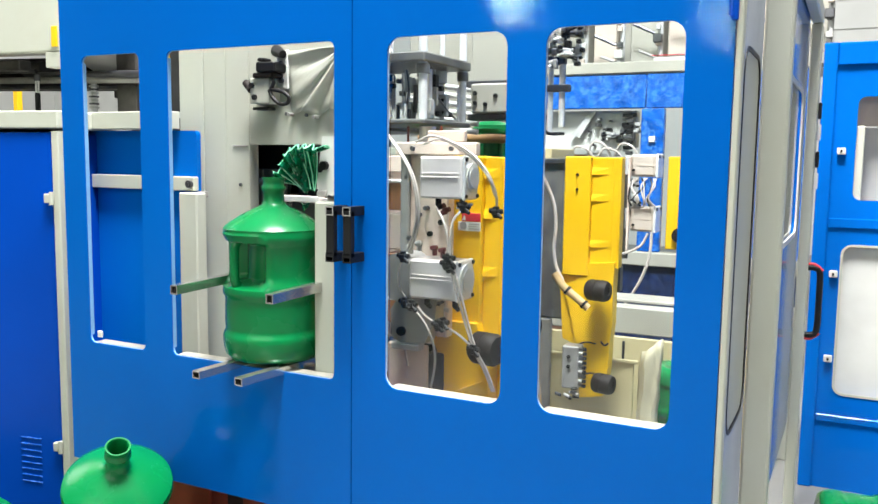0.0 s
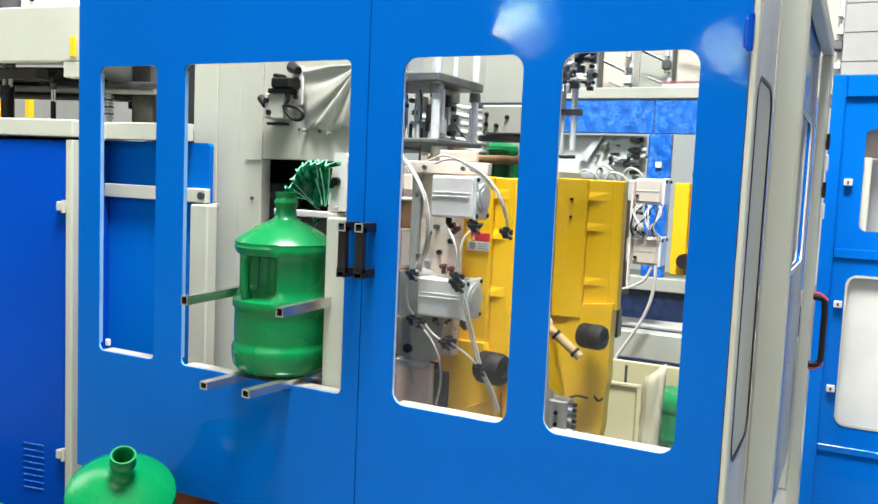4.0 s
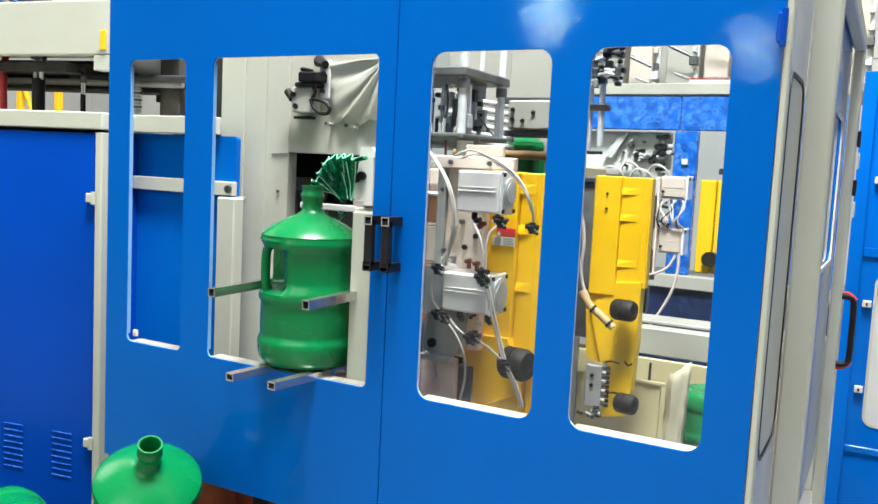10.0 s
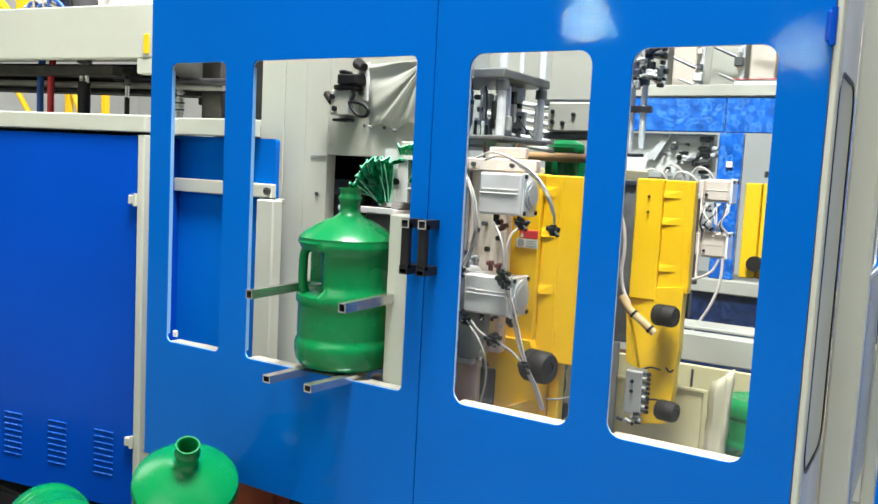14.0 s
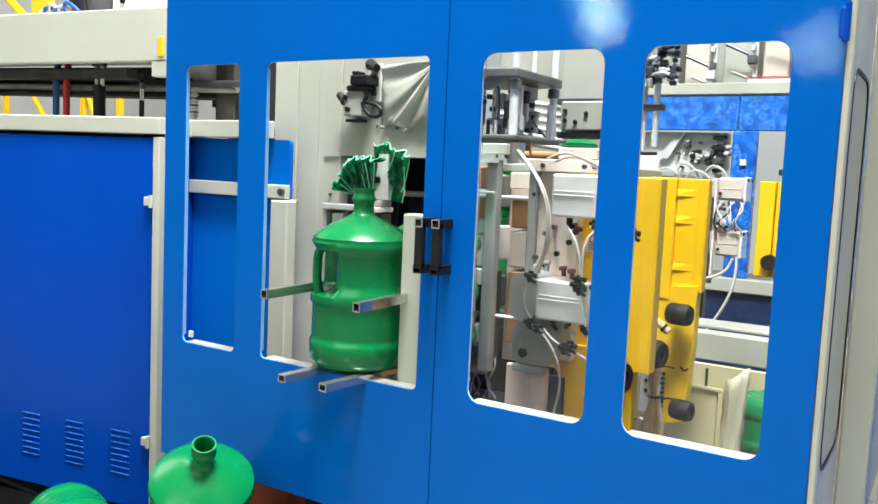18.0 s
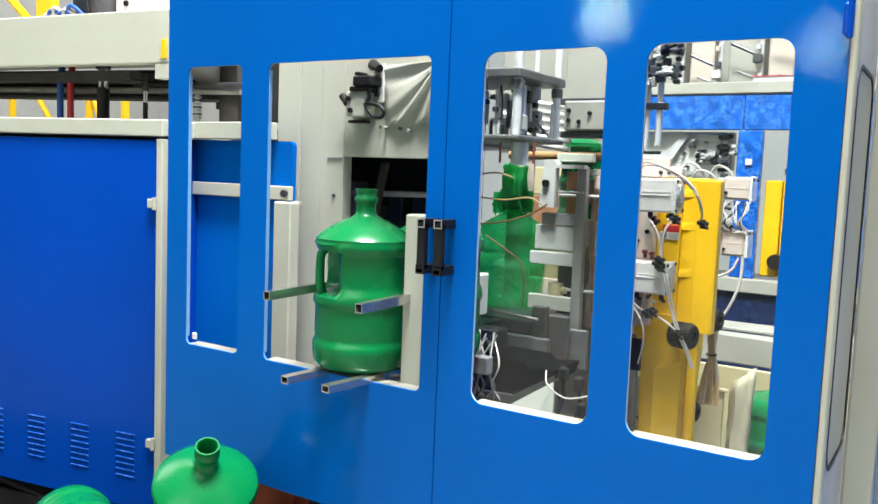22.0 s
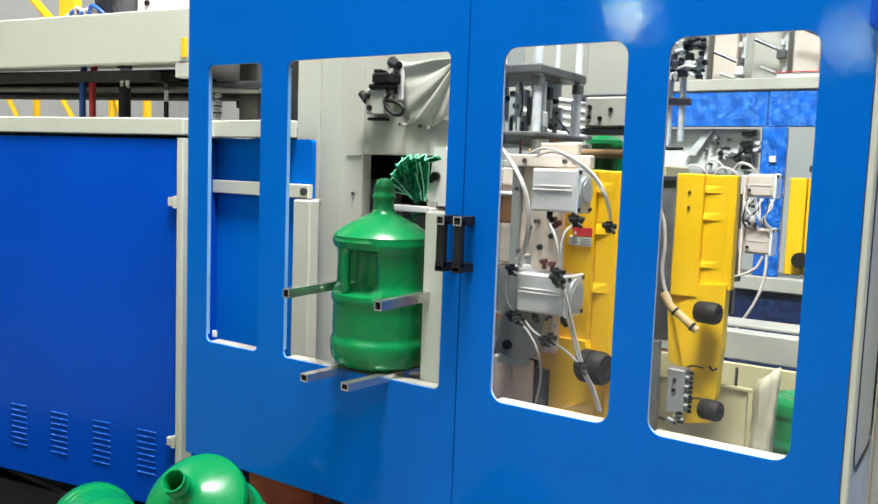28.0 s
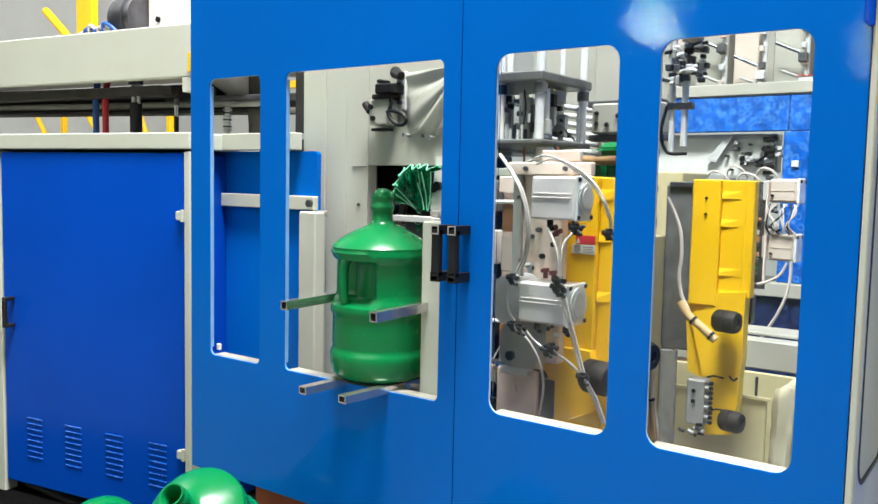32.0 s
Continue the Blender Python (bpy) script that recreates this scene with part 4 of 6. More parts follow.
def ribbed_platen(parent, x0, x1, x2, x3, zt, zb, zs, y, ribs):
    """A cast platen: a smooth plate x0..x1, then a wide and a narrow column of pockets up to x3."""
    Mesh().box(x0, x1, y, y + 0.07, zb, zt, 0.004).ob("platen", YELLOW, parent)
    Mesh().box(x1 + 0.0005, x3 - 0.001, y + 0.018, y + 0.07, zs, zt - 0.002, 0.003).ob("platen_web", YELLOW, parent)
    Mesh().box(x2 - 0.004, x2 + 0.004, y + 0.0145, y + 0.0175, zs, zt - 0.004, 0.003).ob("platen_flange", YELLOW, parent)
    Mesh().box(x3 - 0.009, x3, y + 0.0125, y + 0.0175, zs, zt - 0.004, 0.003).ob("platen_flange", YELLOW, parent)
    for z in ribs:
        for a, b in ((x1 + 0.001, x1 + (x2 - x1) * 0.8),):
            vs = [(a, y + 0.0115, z), (b, y + 0.0172, z), (b, y + 0.0178, z), (a, y + 0.0178, z), (a, y + 0.0125, z + 0.008), (b, y + 0.0174, z + 0.004), (b, y + 0.0178, z + 0.028), (a, y + 0.0178, z + 0.028)]
            Mesh().add(vs, [(0, 1, 2, 3), (4, 5, 6, 7), (0, 1, 5, 4), (1, 2, 6, 5), (2, 3, 7, 6), (3, 0, 4, 7)]).ob("platen_rib", YELLOW, parent)


def roller(parent, x, z, y0, y1, r):
    m, w = Mesh(), y1 - y0
    m.lathe([(0.0, 0.0), (r * 0.3, 0.0), (r * 0.32, 0.004), (r * 0.85, 0.002), (r, 0.012), (r, w * 0.45), (r * 0.93, w * 0.48), (r * 0.93, w * 0.52), (r, w * 0.55), (r, w - 0.012), (r * 0.85, w), (r * 0.4, w), (r * 0.38, w - 0.006), (0.0, w - 0.006)], 28)
    o = m.ob("roller", RUBBER, parent, "black rubber roller", smooth=35)
    o.matrix_basis = pose(x - w / 2, (y0 + y1) / 2, z, 0, 90, -12)


air_cylinder(-0.006, 0.124, 1.095, 1.21, 0.085)
air_cylinder(-0.036, 0.108, 0.814, 0.924, 0.1)
Mesh().box(-0.128, 0.022, 0.43, 0.47, 0.68, 1.238, 0.004).ob("back_plate", WARM, ca)
Mesh().box(-0.128, -0.1, 0.41, 0.429, 0.86, 1.23, 0.004).ob("plate_edge", GREY, ca)
Mesh().box(-0.14, 0.12, 0.4, 0.428, 1.214, 1.25, 0.003).ob("top_bar", WARM, ca)
Mesh().box(-0.06, 0.06, 0.45, 0.47, 1.252, 1.285, 0.003).ob("guide_plate", WARM, ca)
Mesh().prism(rounded(-0.118, -0.038, 0.8, 0.935, 0.035), 0.31, 0.42).ob("gear_case", GREY, ca)
Mesh().prism([(-0.13, 0.68), (-0.1, 0.665), (-0.02, 0.67), (0.012, 0.74), (0.02, 0.812), (-0.1, 0.812), (-0.135, 0.76)], 0.37, 0.43).ob("lower_case", GREY, ca)
Mesh().box(-0.13, -0.035, 0.365, 0.4, 0.645, 0.664, 0.003).ob("lower_flange", GREYL, ca)
Mesh().cyl((-0.095, 0.37, 0.7), (-0.095, 0.36, 0.7), 0.014, 12).ob("plug", BLACK, ca)
Mesh().box(-0.185, -0.05, 0.44, 0.46, 0.5, 0.644, 0.004).ob("splash_sheet", WARM, ca)
Mesh().box(-0.06, -0.01, 0.47, 0.5, 0.5, 0.62, 0.004).ob("dark_unit", NEAR_BLACK, ca)
for z in (1.02, 0.985, 0.95):
    Mesh().cyl((-0.07 + (z - 0.95), 0.43, z), (-0.07 + (z - 0.95), 0.42, z), 0.008, 10).ob("plug", BLACK, ca)
ribbed_platen(ca, -0.015, 0.095, 0.15, 0.225, 1.213, 0.7, 0.66, 0.5, (1.15, 1.03, 0.86))
Mesh().prism([(-0.062, 0.67), (-0.04, 0.705), (-0.016, 0.72), (0.095, 0.72), (0.137, 0.56), (0.137, 0.24), (-0.005, 0.24), (-0.01, 0.5), (-0.035, 0.63)], 0.48, 0.56).ob("lower_arm", YELLOW, ca)
Mesh().add([(0.048, 0.452, 0.52), (0.05, 0.452, 0.24), (0.135, 0.477, 0.24), (0.135, 0.477, 0.56), (0.048, 0.4795, 0.52), (0.05, 0.4795, 0.24), (0.135, 0.4795, 0.24), (0.135, 0.4795, 0.56)],
           [(0, 1, 2, 3), (4, 5, 6, 7), (0, 3, 7, 4), (1, 2, 6, 5), (0, 1, 5, 4), (2, 3, 7, 6)]).ob("lower_facet", YELLOW, ca)
Mesh().box(0.14, 0.175, 0.535, 0.575, 0.24, 0.66, 0.004).ob("side_web", YELLOW, ca)
wl = Mesh().box(0.022, 0.094, 0.495, 0.4985, 0.993, 1.02, 0.0008).ob("warning_label", WHITE, ca, "white and red printed warning label")
Mesh().box(0.034, 0.094, 0.4945, 0.4985, 1.0215, 1.046, 0.0008).ob("label_band", RED, wl, "red band")
Mesh().prism([(0.036, 1.024), (0.049, 1.024), (0.0425, 1.04)], 0.4935, 0.494).ob("label_sign", WHITE, wl)
for k in range(3):
    Mesh().box(0.058, 0.09 - 0.005 * (k % 2), 0.4942, 0.4946, 0.998 + k * 0.007, 1.001 + k * 0.007, 0.0002).ob("text_bar", GREY, wl)
Mesh().prism(rounded(0.03, 0.05, 0.997, 1.018, 0.006), 0.4942, 0.4946).ob("label_sign", GREY, wl)
roller(ca, 0.152, 0.664, 0.39, 0.475, 0.047)
Mesh().cyl((0.152, 0.43, 0.664), (0.152, 0.53, 0.664), 0.015, 12).ob("axle", DARKSTEEL, ca)
for pts in ([(-0.131, 0.335, 1.27), (-0.078, 0.305, 1.227), (-0.033, 0.285, 1.177), (-0.006, 0.275, 1.122), (0.001, 0.275, 1.054), (-0.015, 0.285, 0.992), (-0.036, 0.285, 0.947)],
            [(-0.126, 0.335, 1.27), (-0.067, 0.305, 1.22), (-0.024, 0.285, 1.172), (0.001, 0.275, 1.118), (0.008, 0.275, 1.052), (-0.008, 0.285, 0.989), (-0.029, 0.285, 0.944)],
            [(-0.053, 0.285, 0.914), (-0.061, 0.285, 0.879), (-0.055, 0.285, 0.84), (-0.036, 0.285, 0.815)],
            [(-0.021, 0.285, 0.792), (0.019, 0.275, 0.764), (0.047, 0.275, 0.722), (0.056, 0.285, 0.675), (0.052, 0.295, 0.626), (0.036, 0.305, 0.564)],
            [(-0.005, 0.285, 0.799), (0.025, 0.285, 0.77), (0.057, 0.285, 0.753)],
            [(0.081, 0.285, 0.747), (0.117, 0.285, 0.734), (0.145, 0.285, 0.717), (0.175, 0.285, 0.694)],
            [(0.042, 0.315, 1.068), (0.075, 0.285, 1.041), (0.094, 0.275, 1.001), (0.099, 0.275, 0.944)],
            [(0.12, 0.305, 1.064), (0.108, 0.285, 1.04), (0.104, 0.275, 0.999), (0.105, 0.275, 0.945)],
            [(0.109, 0.275, 0.9), (0.127, 0.275, 0.842), (0.149, 0.285, 0.758), (0.176, 0.285, 0.687), (0.199, 0.305, 0.631), (0.218, 0.315, 0.575)],
            [(0.119, 0.275, 0.901), (0.137, 0.275, 0.843), (0.158, 0.285, 0.759), (0.182, 0.285, 0.692), (0.205, 0.305, 0.635), (0.225, 0.315, 0.576)],
            [(-0.053, 0.365, 1.25), (0.009, 0.345, 1.266), (0.091, 0.315, 1.246), (0.155, 0.295, 1.216), (0.202, 0.285, 1.173), (0.22, 0.305, 1.117), (0.217, 0.325, 1.074)],
            [(-0.027, 0.365, 1.244), (0.035, 0.345, 1.257), (0.106, 0.315, 1.233), (0.167, 0.295, 1.198), (0.209, 0.285, 1.154), (0.215, 0.315, 1.107)],
            [(-0.097, 0.385, 0.734), (-0.102, 0.385, 0.683), (-0.092, 0.385, 0.635), (-0.083, 0.385, 0.594)]):
    Mesh().tube(pts, 0.0036, 8, 6).ob("hose", HOSE, ca, "clear plastic air hose", smooth=60)
for x, y, z in [(-0.043, 0.28, 0.931), (-0.036, 0.28, 0.803), (-0.015, 0.28, 0.797), (0.068, 0.28, 0.749), (0.083, 0.28, 0.757), (0.098, 0.28, 0.935), (0.1, 0.28, 0.911), (0.091, 0.28, 0.919), (0.141, 0.28, 1.075), (0.233, 0.28, 1.066), (0.175, 0.28, 0.692)]:
    f = Mesh().cyl((x, y, z - 0.015), (x, y, z + 0.015), 0.009, 10).cyl((x - 0.018, y, z + 0.004), (x + 0.018, y, z + 0.002), 0.007, 8).box(x - 0.008, x + 0.008, y - 0.013, y + 0.002, z - 0.008, z + 0.008, 0.002)
    f.cyl((x + 0.008, y - 0.006, z - 0.004), (x + 0.02, y - 0.012, z - 0.014), 0.005, 8)
    f.ob("tee_fitting", BLACK, ca)
roller(ca, 0.19, 0.7, 0.6, 0.68, 0.042)
Mesh().box(0.17, 0.21, 0.585, 0.599, 0.68, 0.9, 0.003).ob("roller_bracket", DARKSTEEL, ca)
rng = random.Random(41)
for x, z in ((-0.08, 1.232), (0.045, 1.232), (0.075, 1.232), (-0.11, 1.15), (-0.07, 1.04), (-0.1, 0.97), (-0.09, 0.69), (-0.045, 1.06)):
    Mesh().cyl((x, 0.43 if z < 1.2 else 0.4, z), (x, 0.41 if z < 1.2 else 0.39, z), 0.007, 6).ob("bolt", DARKSTEEL, ca)
for x, z in ((-0.045, 0.955), (0.03, 0.955), (0.055, 0.95), (-0.02, 0.965)):
    f = Mesh().cyl((x, 0.33, z - 0.02), (x, 0.33, z + 0.008), 0.007, 8).cyl((x - 0.01, 0.325, z), (x + 0.01, 0.325, z + 0.004), 0.006, 8)
    f.ob("push_fitting", MAROON if x > 0 else GREYL, ca, smooth=40)
for x, z in ((0.05, 1.07), (0.055, 1.052), (0.065, 1.06)):
    Mesh().cyl((x - 0.01, 0.33, z), (x + 0.01, 0.328, z + 0.006), 0.007, 8).ob("push_fitting", MAROON, ca, smooth=40)
for k in range(7):
    x, z = rng.choice((0.06, 0.105, 0.13)) + rng.uniform(-0.015, 0.015), rng.choice((1.074, 0.797)) + rng.uniform(-0.012, 0.012)
    w = rng.uniform(0.003, 0.008)
    y = rng.uniform(0.3, 0.33)
    Mesh().cyl((x - w, y, z), (x + w, y + 0.004, z + rng.uniform(-w, w)), rng.uniform(0.004, 0.007), 8).ob("push_fitting", [BLACK, DARKSTEEL, GREYL][k % 3], ca, smooth=40)
# inner ladder frame of the carriage
Mesh().box(-0.303, -0.264, 0.475, 0.51, 0.594, 1.245, 0.003).ob("frame_post", GREY, ca)
Mesh().box(-0.37, -0.304, 0.53, 0.545, 1.155, 1.225, 0.004).ob("heater_block", COPPER, ca)
Mesh().box(-0.37, -0.304, 0.53, 0.545, 1.05, 1.13, 0.004).ob("heater_block", WOOD, ca)
Mesh().box(-0.25, -0.14, 0.528, 0.546, 1.16, 1.212, 0.004).ob("heater_block", WARM, ca)
for x0, x1, z0, z1, mt in ((-0.488, -0.304, 0.86, 0.91, WHITE), (-0.488, -0.296, 0.682, 0.738, CREAM), (-0.393, -0.244, 1.262, 1.294, CREAM), (-0.445, -0.296, 1.018, 1.063, GREY), (-0.445, -0.296, 0.648, 0.67, DARKSTEEL)):
    Mesh().box(x0, x1, 0.48, 0.51, z0, z1, 0.003).ob("frame_bar", mt, ca)
br = Mesh().prism([(-0.441, 1.085), (-0.376, 1.085), (-0.376, 1.236), (-0.262, 1.236), (-0.262, 1.25), (-0.37, 1.25), (-0.382, 1.268), (-0.425, 1.268)], 0.44, 0.474).ob("white_bracket", WHITE, ca, "white angled bracket with a black knob")
Mesh().box(-0.373, -0.266, 0.45, 0.47, 1.142, 1.15, 0.002).ob("bracket_bar", GREYL, br)
Mesh().cyl((-0.412, 0.439, 1.177), (-0.412, 0.425, 1.177), 0.014, 12).ob("knob", BLACK, br)
Mesh().box(-0.472, -0.305, 0.485, 0.515, 0.918, 1.015, 0.004).ob("white_block", WHITE, ca)
# near-black sheet put in for the shade inside the cavity
Mesh().box(-0.4, -0.296, 0.56, 0.6, 0.606, 0.9, 0.004).ob("cavity_back", NEAR_BLACK, ca)
Mesh().cyl((-0.387, 0.52, 0.727), (-0.387, 0.52, 0.785), 0.03, 14).cyl((-0.41, 0.52, 0.76), (-0.34, 0.52, 0.76), 0.014, 10).ob("brass_fitting", BEIGE, ca, smooth=40)
for z0, z1, mt in ((1.04, 1.13, COPPER), (0.917, 1.03, PEACH), (0.68, 0.905, COPPER)):
    Mesh().box(-0.25, -0.14, 0.55, 0.645, z0, z1, 0.004).ob("heater_block", mt, ca)
Mesh().box(-0.31, -0.1, 0.652, 0.668, 0.6, 1.24, 0.003).ob("ladder_back", WARM, ca)
for x0, x1, z0, z1, mt in ((-0.37, -0.3, 1.1, 1.2, IRON), (-0.37, -0.3, 0.93, 1.04, ALU), (-0.37, -0.3, 0.78, 0.88, IRON), (-0.155, -0.11, 0.8, 1.1, IRON)):
    Mesh().box(x0, x1, 0.6, 0.645, z0, z1, 0.004).ob("side_unit", mt, ca)
for z in (1.133, 0.765):
    Mesh().cyl((-0.39, 0.52, z), (-0.12, 0.52, z), 0.006, 10).ob("tie_rod", STEEL, ca, smooth=40)
Mesh().box(-0.28, -0.17, 0.53, 0.546, 1.212, 1.235, 0.002).ob("frame_bar", CREAM, ca)
rng = random.Random(11)
for k in range(22):
    p, q = rng.uniform(-0.018, 0.018), rng.uniform(-0.015, 0.015)
    Mesh().tube([(0.185 + p, 0.7 + q, 0.66), (0.185 + p * 0.6, 0.7 + q, 0.6), (0.188 + p * 0.5, 0.7 + q, 0.556), (0.188 + p * 1.4, 0.7 + q, 0.48), (0.18 + p * 2.4, 0.71, 0.36)], 0.0046, 6, 5).ob("cable", TAN if k % 4 else HOSE, ca, smooth=60)
Mesh().cyl((0.188, 0.7, 0.553), (0.188, 0.7, 0.559), 0.02, 14).ob("cable_tie", BLACK, ca)

# ---------------------------------------------------------------- second mould carriage
cb = thing("mould_carriage", "tall yellow ribbed mould platen with black rubber rollers", "machine carriage", group="mould carriages")
ribbed_platen(cb, 0.001, 0.108, 0.196, 0.229, 1.221, 0.742, 0.78, 1.5, (1.15, 1.045, 0.86))
Mesh().prism([(0.062, 0.723), (0.112, 0.795), (0.216, 0.805), (0.213, 0.686), (0.214, 0.555), (0.206, 0.478), (0.204, 0.378), (0.186, 0.259), (0.09, 0.24), (0.072, 0.456), (0.007, 0.706)], 1.505, 1.57).ob("lower_arm", YELLOW, cb)
Mesh().prism([(-0.014, 0.747), (0.114, 0.76), (0.072, 0.487), (0.068, 0.453), (0.005, 0.477)], 1.52, 1.58).ob("lower_cheek", YELLOW, cb)
Mesh().box(-0.004, 0.0005, 1.51, 1.56, 0.8, 1.2, 0.002).ob("edge_strip", GREY, cb)
for z in (1.09, 1.15):
    Mesh().cyl((0.055, 1.5, z), (0.055, 1.494, z), 0.005, 8).ob("hole_plug", BLACK, cb)
roller(cb, 0.172, 0.699, 1.4, 1.49, 0.042)
roller(cb, 0.205, 0.328, 1.41, 1.49, 0.04)
for x, z in ((0.172, 0.699), (0.205, 0.328)):
    Mesh().cyl((x, 1.5005, z), (x, 1.53, z), 0.014, 12).ob("axle", DARKSTEEL, cb)
Mesh().box(0.195, 0.22, 1.58, 1.63, 0.677, 0.782, 0.004).ob("side_bracket", NEAR_BLACK, cb)
gb = Mesh().box(0.038, 0.108, 1.42, 1.49, 0.295, 0.468, 0.005).ob("pump_block", GREY, cb, "dark grey block with a row of fittings")
for k in range(9):
    z = 0.314 + k * (0.471 - 0.314) / 8.5
    Mesh().cyl((0.112 - 0.004, 1.43, z), (0.112 + 0.02, 1.41, z + 0.003), 0.0065, 8).ob("block_fitting", STEEL if k % 2 else DARKSTEEL, gb, smooth=40)
    Mesh().cyl((0.112 + 0.02, 1.41, z + 0.003), (0.112 + 0.027, 1.405, z + 0.004), 0.008, 8).ob("fitting_nut", BLACK, gb)
for z in (0.471 - 0.045, 0.471 - 0.085):
    Mesh().cyl((0.112 - 0.045, 1.4195, z), (0.112 - 0.045, 1.414, z), 0.008, 8).ob("block_port", BLACK, gb)
rng = random.Random(52)
for k in range(9):
    x, z = 0.112 - 0.06 + rng.uniform(-0.03, 0.05), 0.314 - 0.03 + rng.uniform(-0.02, 0.015)
    Mesh().cyl((x - 0.012, 1.42, z), (x + 0.012, 1.42 + rng.uniform(-0.01, 0.01), z + rng.uniform(-0.01, 0.01)), 0.007, 8).ob("valve_stub", [BLACK, DARKSTEEL, GREY][k % 3], cb)
Mesh().tube([(-0.067, 1.42, 1.15), (-0.032, 1.42, 1.082), (-0.01, 1.42, 1.018), (-0.003, 1.42, 0.932), (-0.009, 1.42, 0.856), (0.005, 1.42, 0.78), (0.034, 1.42, 0.729)], 0.0075, 8, 6).ob("hose", HOSE, cb, "clear plastic hose", smooth=60)
Mesh().tube([(0.004, 1.4, 0.76), (0.042, 1.4, 0.71), (0.092, 1.4, 0.673), (0.146, 1.4, 0.631)], 0.016, 10, 6).ob("hose_sleeve", TAN, cb, "beige braided hose sleeve", smooth=60)
for p in ((0.06, 1.4, 0.695), (0.128, 1.4, 0.645)):
    Mesh().cyl((p[0] - 0.004, p[1], p[2] + 0.003), (p[0] + 0.004, p[1], p[2] - 0.003), 0.019, 12).ob("cable_tie", BLACK, cb)
for pts in ([(0.175, 1.49, 0.486), (0.191, 1.49, 0.471), (0.206, 1.49, 0.482)], [(0.077, 1.49, 0.46), (0.115, 1.49, 0.477), (0.155, 1.49, 0.474)], [(0.094, 1.49, 0.334), (0.134, 1.49, 0.351), (0.172, 1.49, 0.349)]):
    Mesh().tube(pts, 0.004, 6, 5).ob("wire", BLACK, cb, smooth=60)
# rear cylinders of the second carriage
Mesh().box(-0.043, -0.032, 2.7, 2.73, 0.712, 1.229, 0.003).ob("rear_post", WARM, cb)
# dark plate added to darken the gap beside the platen
Mesh().box(-0.123, -0.043, 2.74, 2.77, 0.68, 1.228, 0.003).ob("rear_plate", DULL_GREY, cb)
for x0, x1, y0, y1, z0, z1 in ((-0.037, 0.097, 2.72, 2.84, 1.124, 1.243), (-0.029, 0.095, 2.72, 2.84, 0.832, 0.966)):
    m = Mesh().box(x0, x1, y0, y1, z0, z1, 0.012)
    m.box(x0 + 0.008, x1 - 0.008, y0 - 0.003, y0 + 0.002, (z0 + z1) / 2 - 0.002, (z0 + z1) / 2 + 0.002, 0.001)
    rc = m.ob("rear_cylinder", PEACH, cb)
    Mesh().box(x1 + 0.001, x1 + 0.014, y0 - 0.006, y1 + 0.004, z0 - 0.005, z1 + 0.005, 0.006).ob("end_cap", STEEL, rc)
    for sy in (y0 + 0.01, y1 - 0.01):
        Mesh().cyl((x1 + 0.0145, sy, z1 - 0.012), (x1 + 0.021, sy, z1 - 0.012), 0.008, 8).ob("cap_screw", BLACK, rc)
    Mesh().box(x0 - 0.03, x0 - 0.002, y0 + 0.01, y1 - 0.01, z0 + 0.01, z1 - 0.01, 0.004).ob("bracket", GREYL, rc)
    Mesh().cyl((x0 + 0.02, y0 - 0.012, z0 + 0.035), (x0 + 0.02, y0 - 0.001, z0 + 0.035), 0.008, 8).ob("port", BLACK, rc)
rng = random.Random(9)
for k in range(9):
    x = -0.021 + k * 0.016
    Mesh().tube([(x, 2.71, 1.117), (x + rng.uniform(-0.03, 0.03), 2.69, 1.117 - 0.04), (x + rng.uniform(-0.04, 0.04), 2.68, 0.969 + 0.04), (x, 2.71, 0.969)], 0.005, 6, 5).ob("hose", HOSE if k % 3 else BLACK, cb, smooth=60)
for k in range(16):
    x, z = -0.021 - 0.02 + rng.uniform(0, 0.07), rng.uniform(0.969, 1.117)
    Mesh().box(x - 0.008, x + 0.008, 2.71, 2.73, z - 0.007, z + 0.007, 0.002).ob("fitting", [BLACK, GREY, DARKSTEEL, GREYL][k % 4], cb)
for k in range(14):
    z = 0.717 + (1.218 - 0.717) * k / 14
    z += rng.uniform(-0.012, 0.012)
    w = rng.uniform(0.004, 0.014)
    Mesh().box(-0.046 - 0.024 - w, -0.046 - 0.024 + w, 2.68, 2.7, z, z + rng.uniform(0.008, 0.03), 0.003).ob("valve_stub", [DARKSTEEL, COPPER, BLACK, DULL_GREY, GREEN, GREY][rng.randrange(6)], cb)
Mesh().tube([(0.102, 2.66, 0.84), (0.102, 2.66, 0.761), (0.089, 2.66, 0.674), (0.05, 2.66, 0.569), (-0.012, 2.66, 0.46), (-0.089, 2.66, 0.332), (-0.128, 2.66, 0.266)], 0.008, 8, 6).ob("hose", HOSE, cb, "clear plastic hose", smooth=60)
Mesh().tube([(0.084, 2.66, 0.83), (0.055, 2.66, 0.771), (0.011, 2.66, 0.738), (-0.052, 2.66, 0.712)], 0.007, 8, 6).ob("hose", HOSE, cb, "clear plastic hose", smooth=60)

# ---------------------------------------------------------------- static inner machine
half = thing("mould_half", "dark grey steel mould half fixed behind the platen", "mould")
Mesh().box(-0.158, 0.02, 1.69, 1.72, 0.52, 1.2, 0.006).ob("mould_body", IRON, half)
Mesh().box(-0.14, 0.01, 1.675, 1.689, 1.19, 1.212, 0.003).ob("mould_edge", DARKSTEEL, half)
Mesh().box(-0.158, -0.09, 1.69, 1.72, FLOOR, 0.516, 0.006).ob("mould_foot", GREY, half)
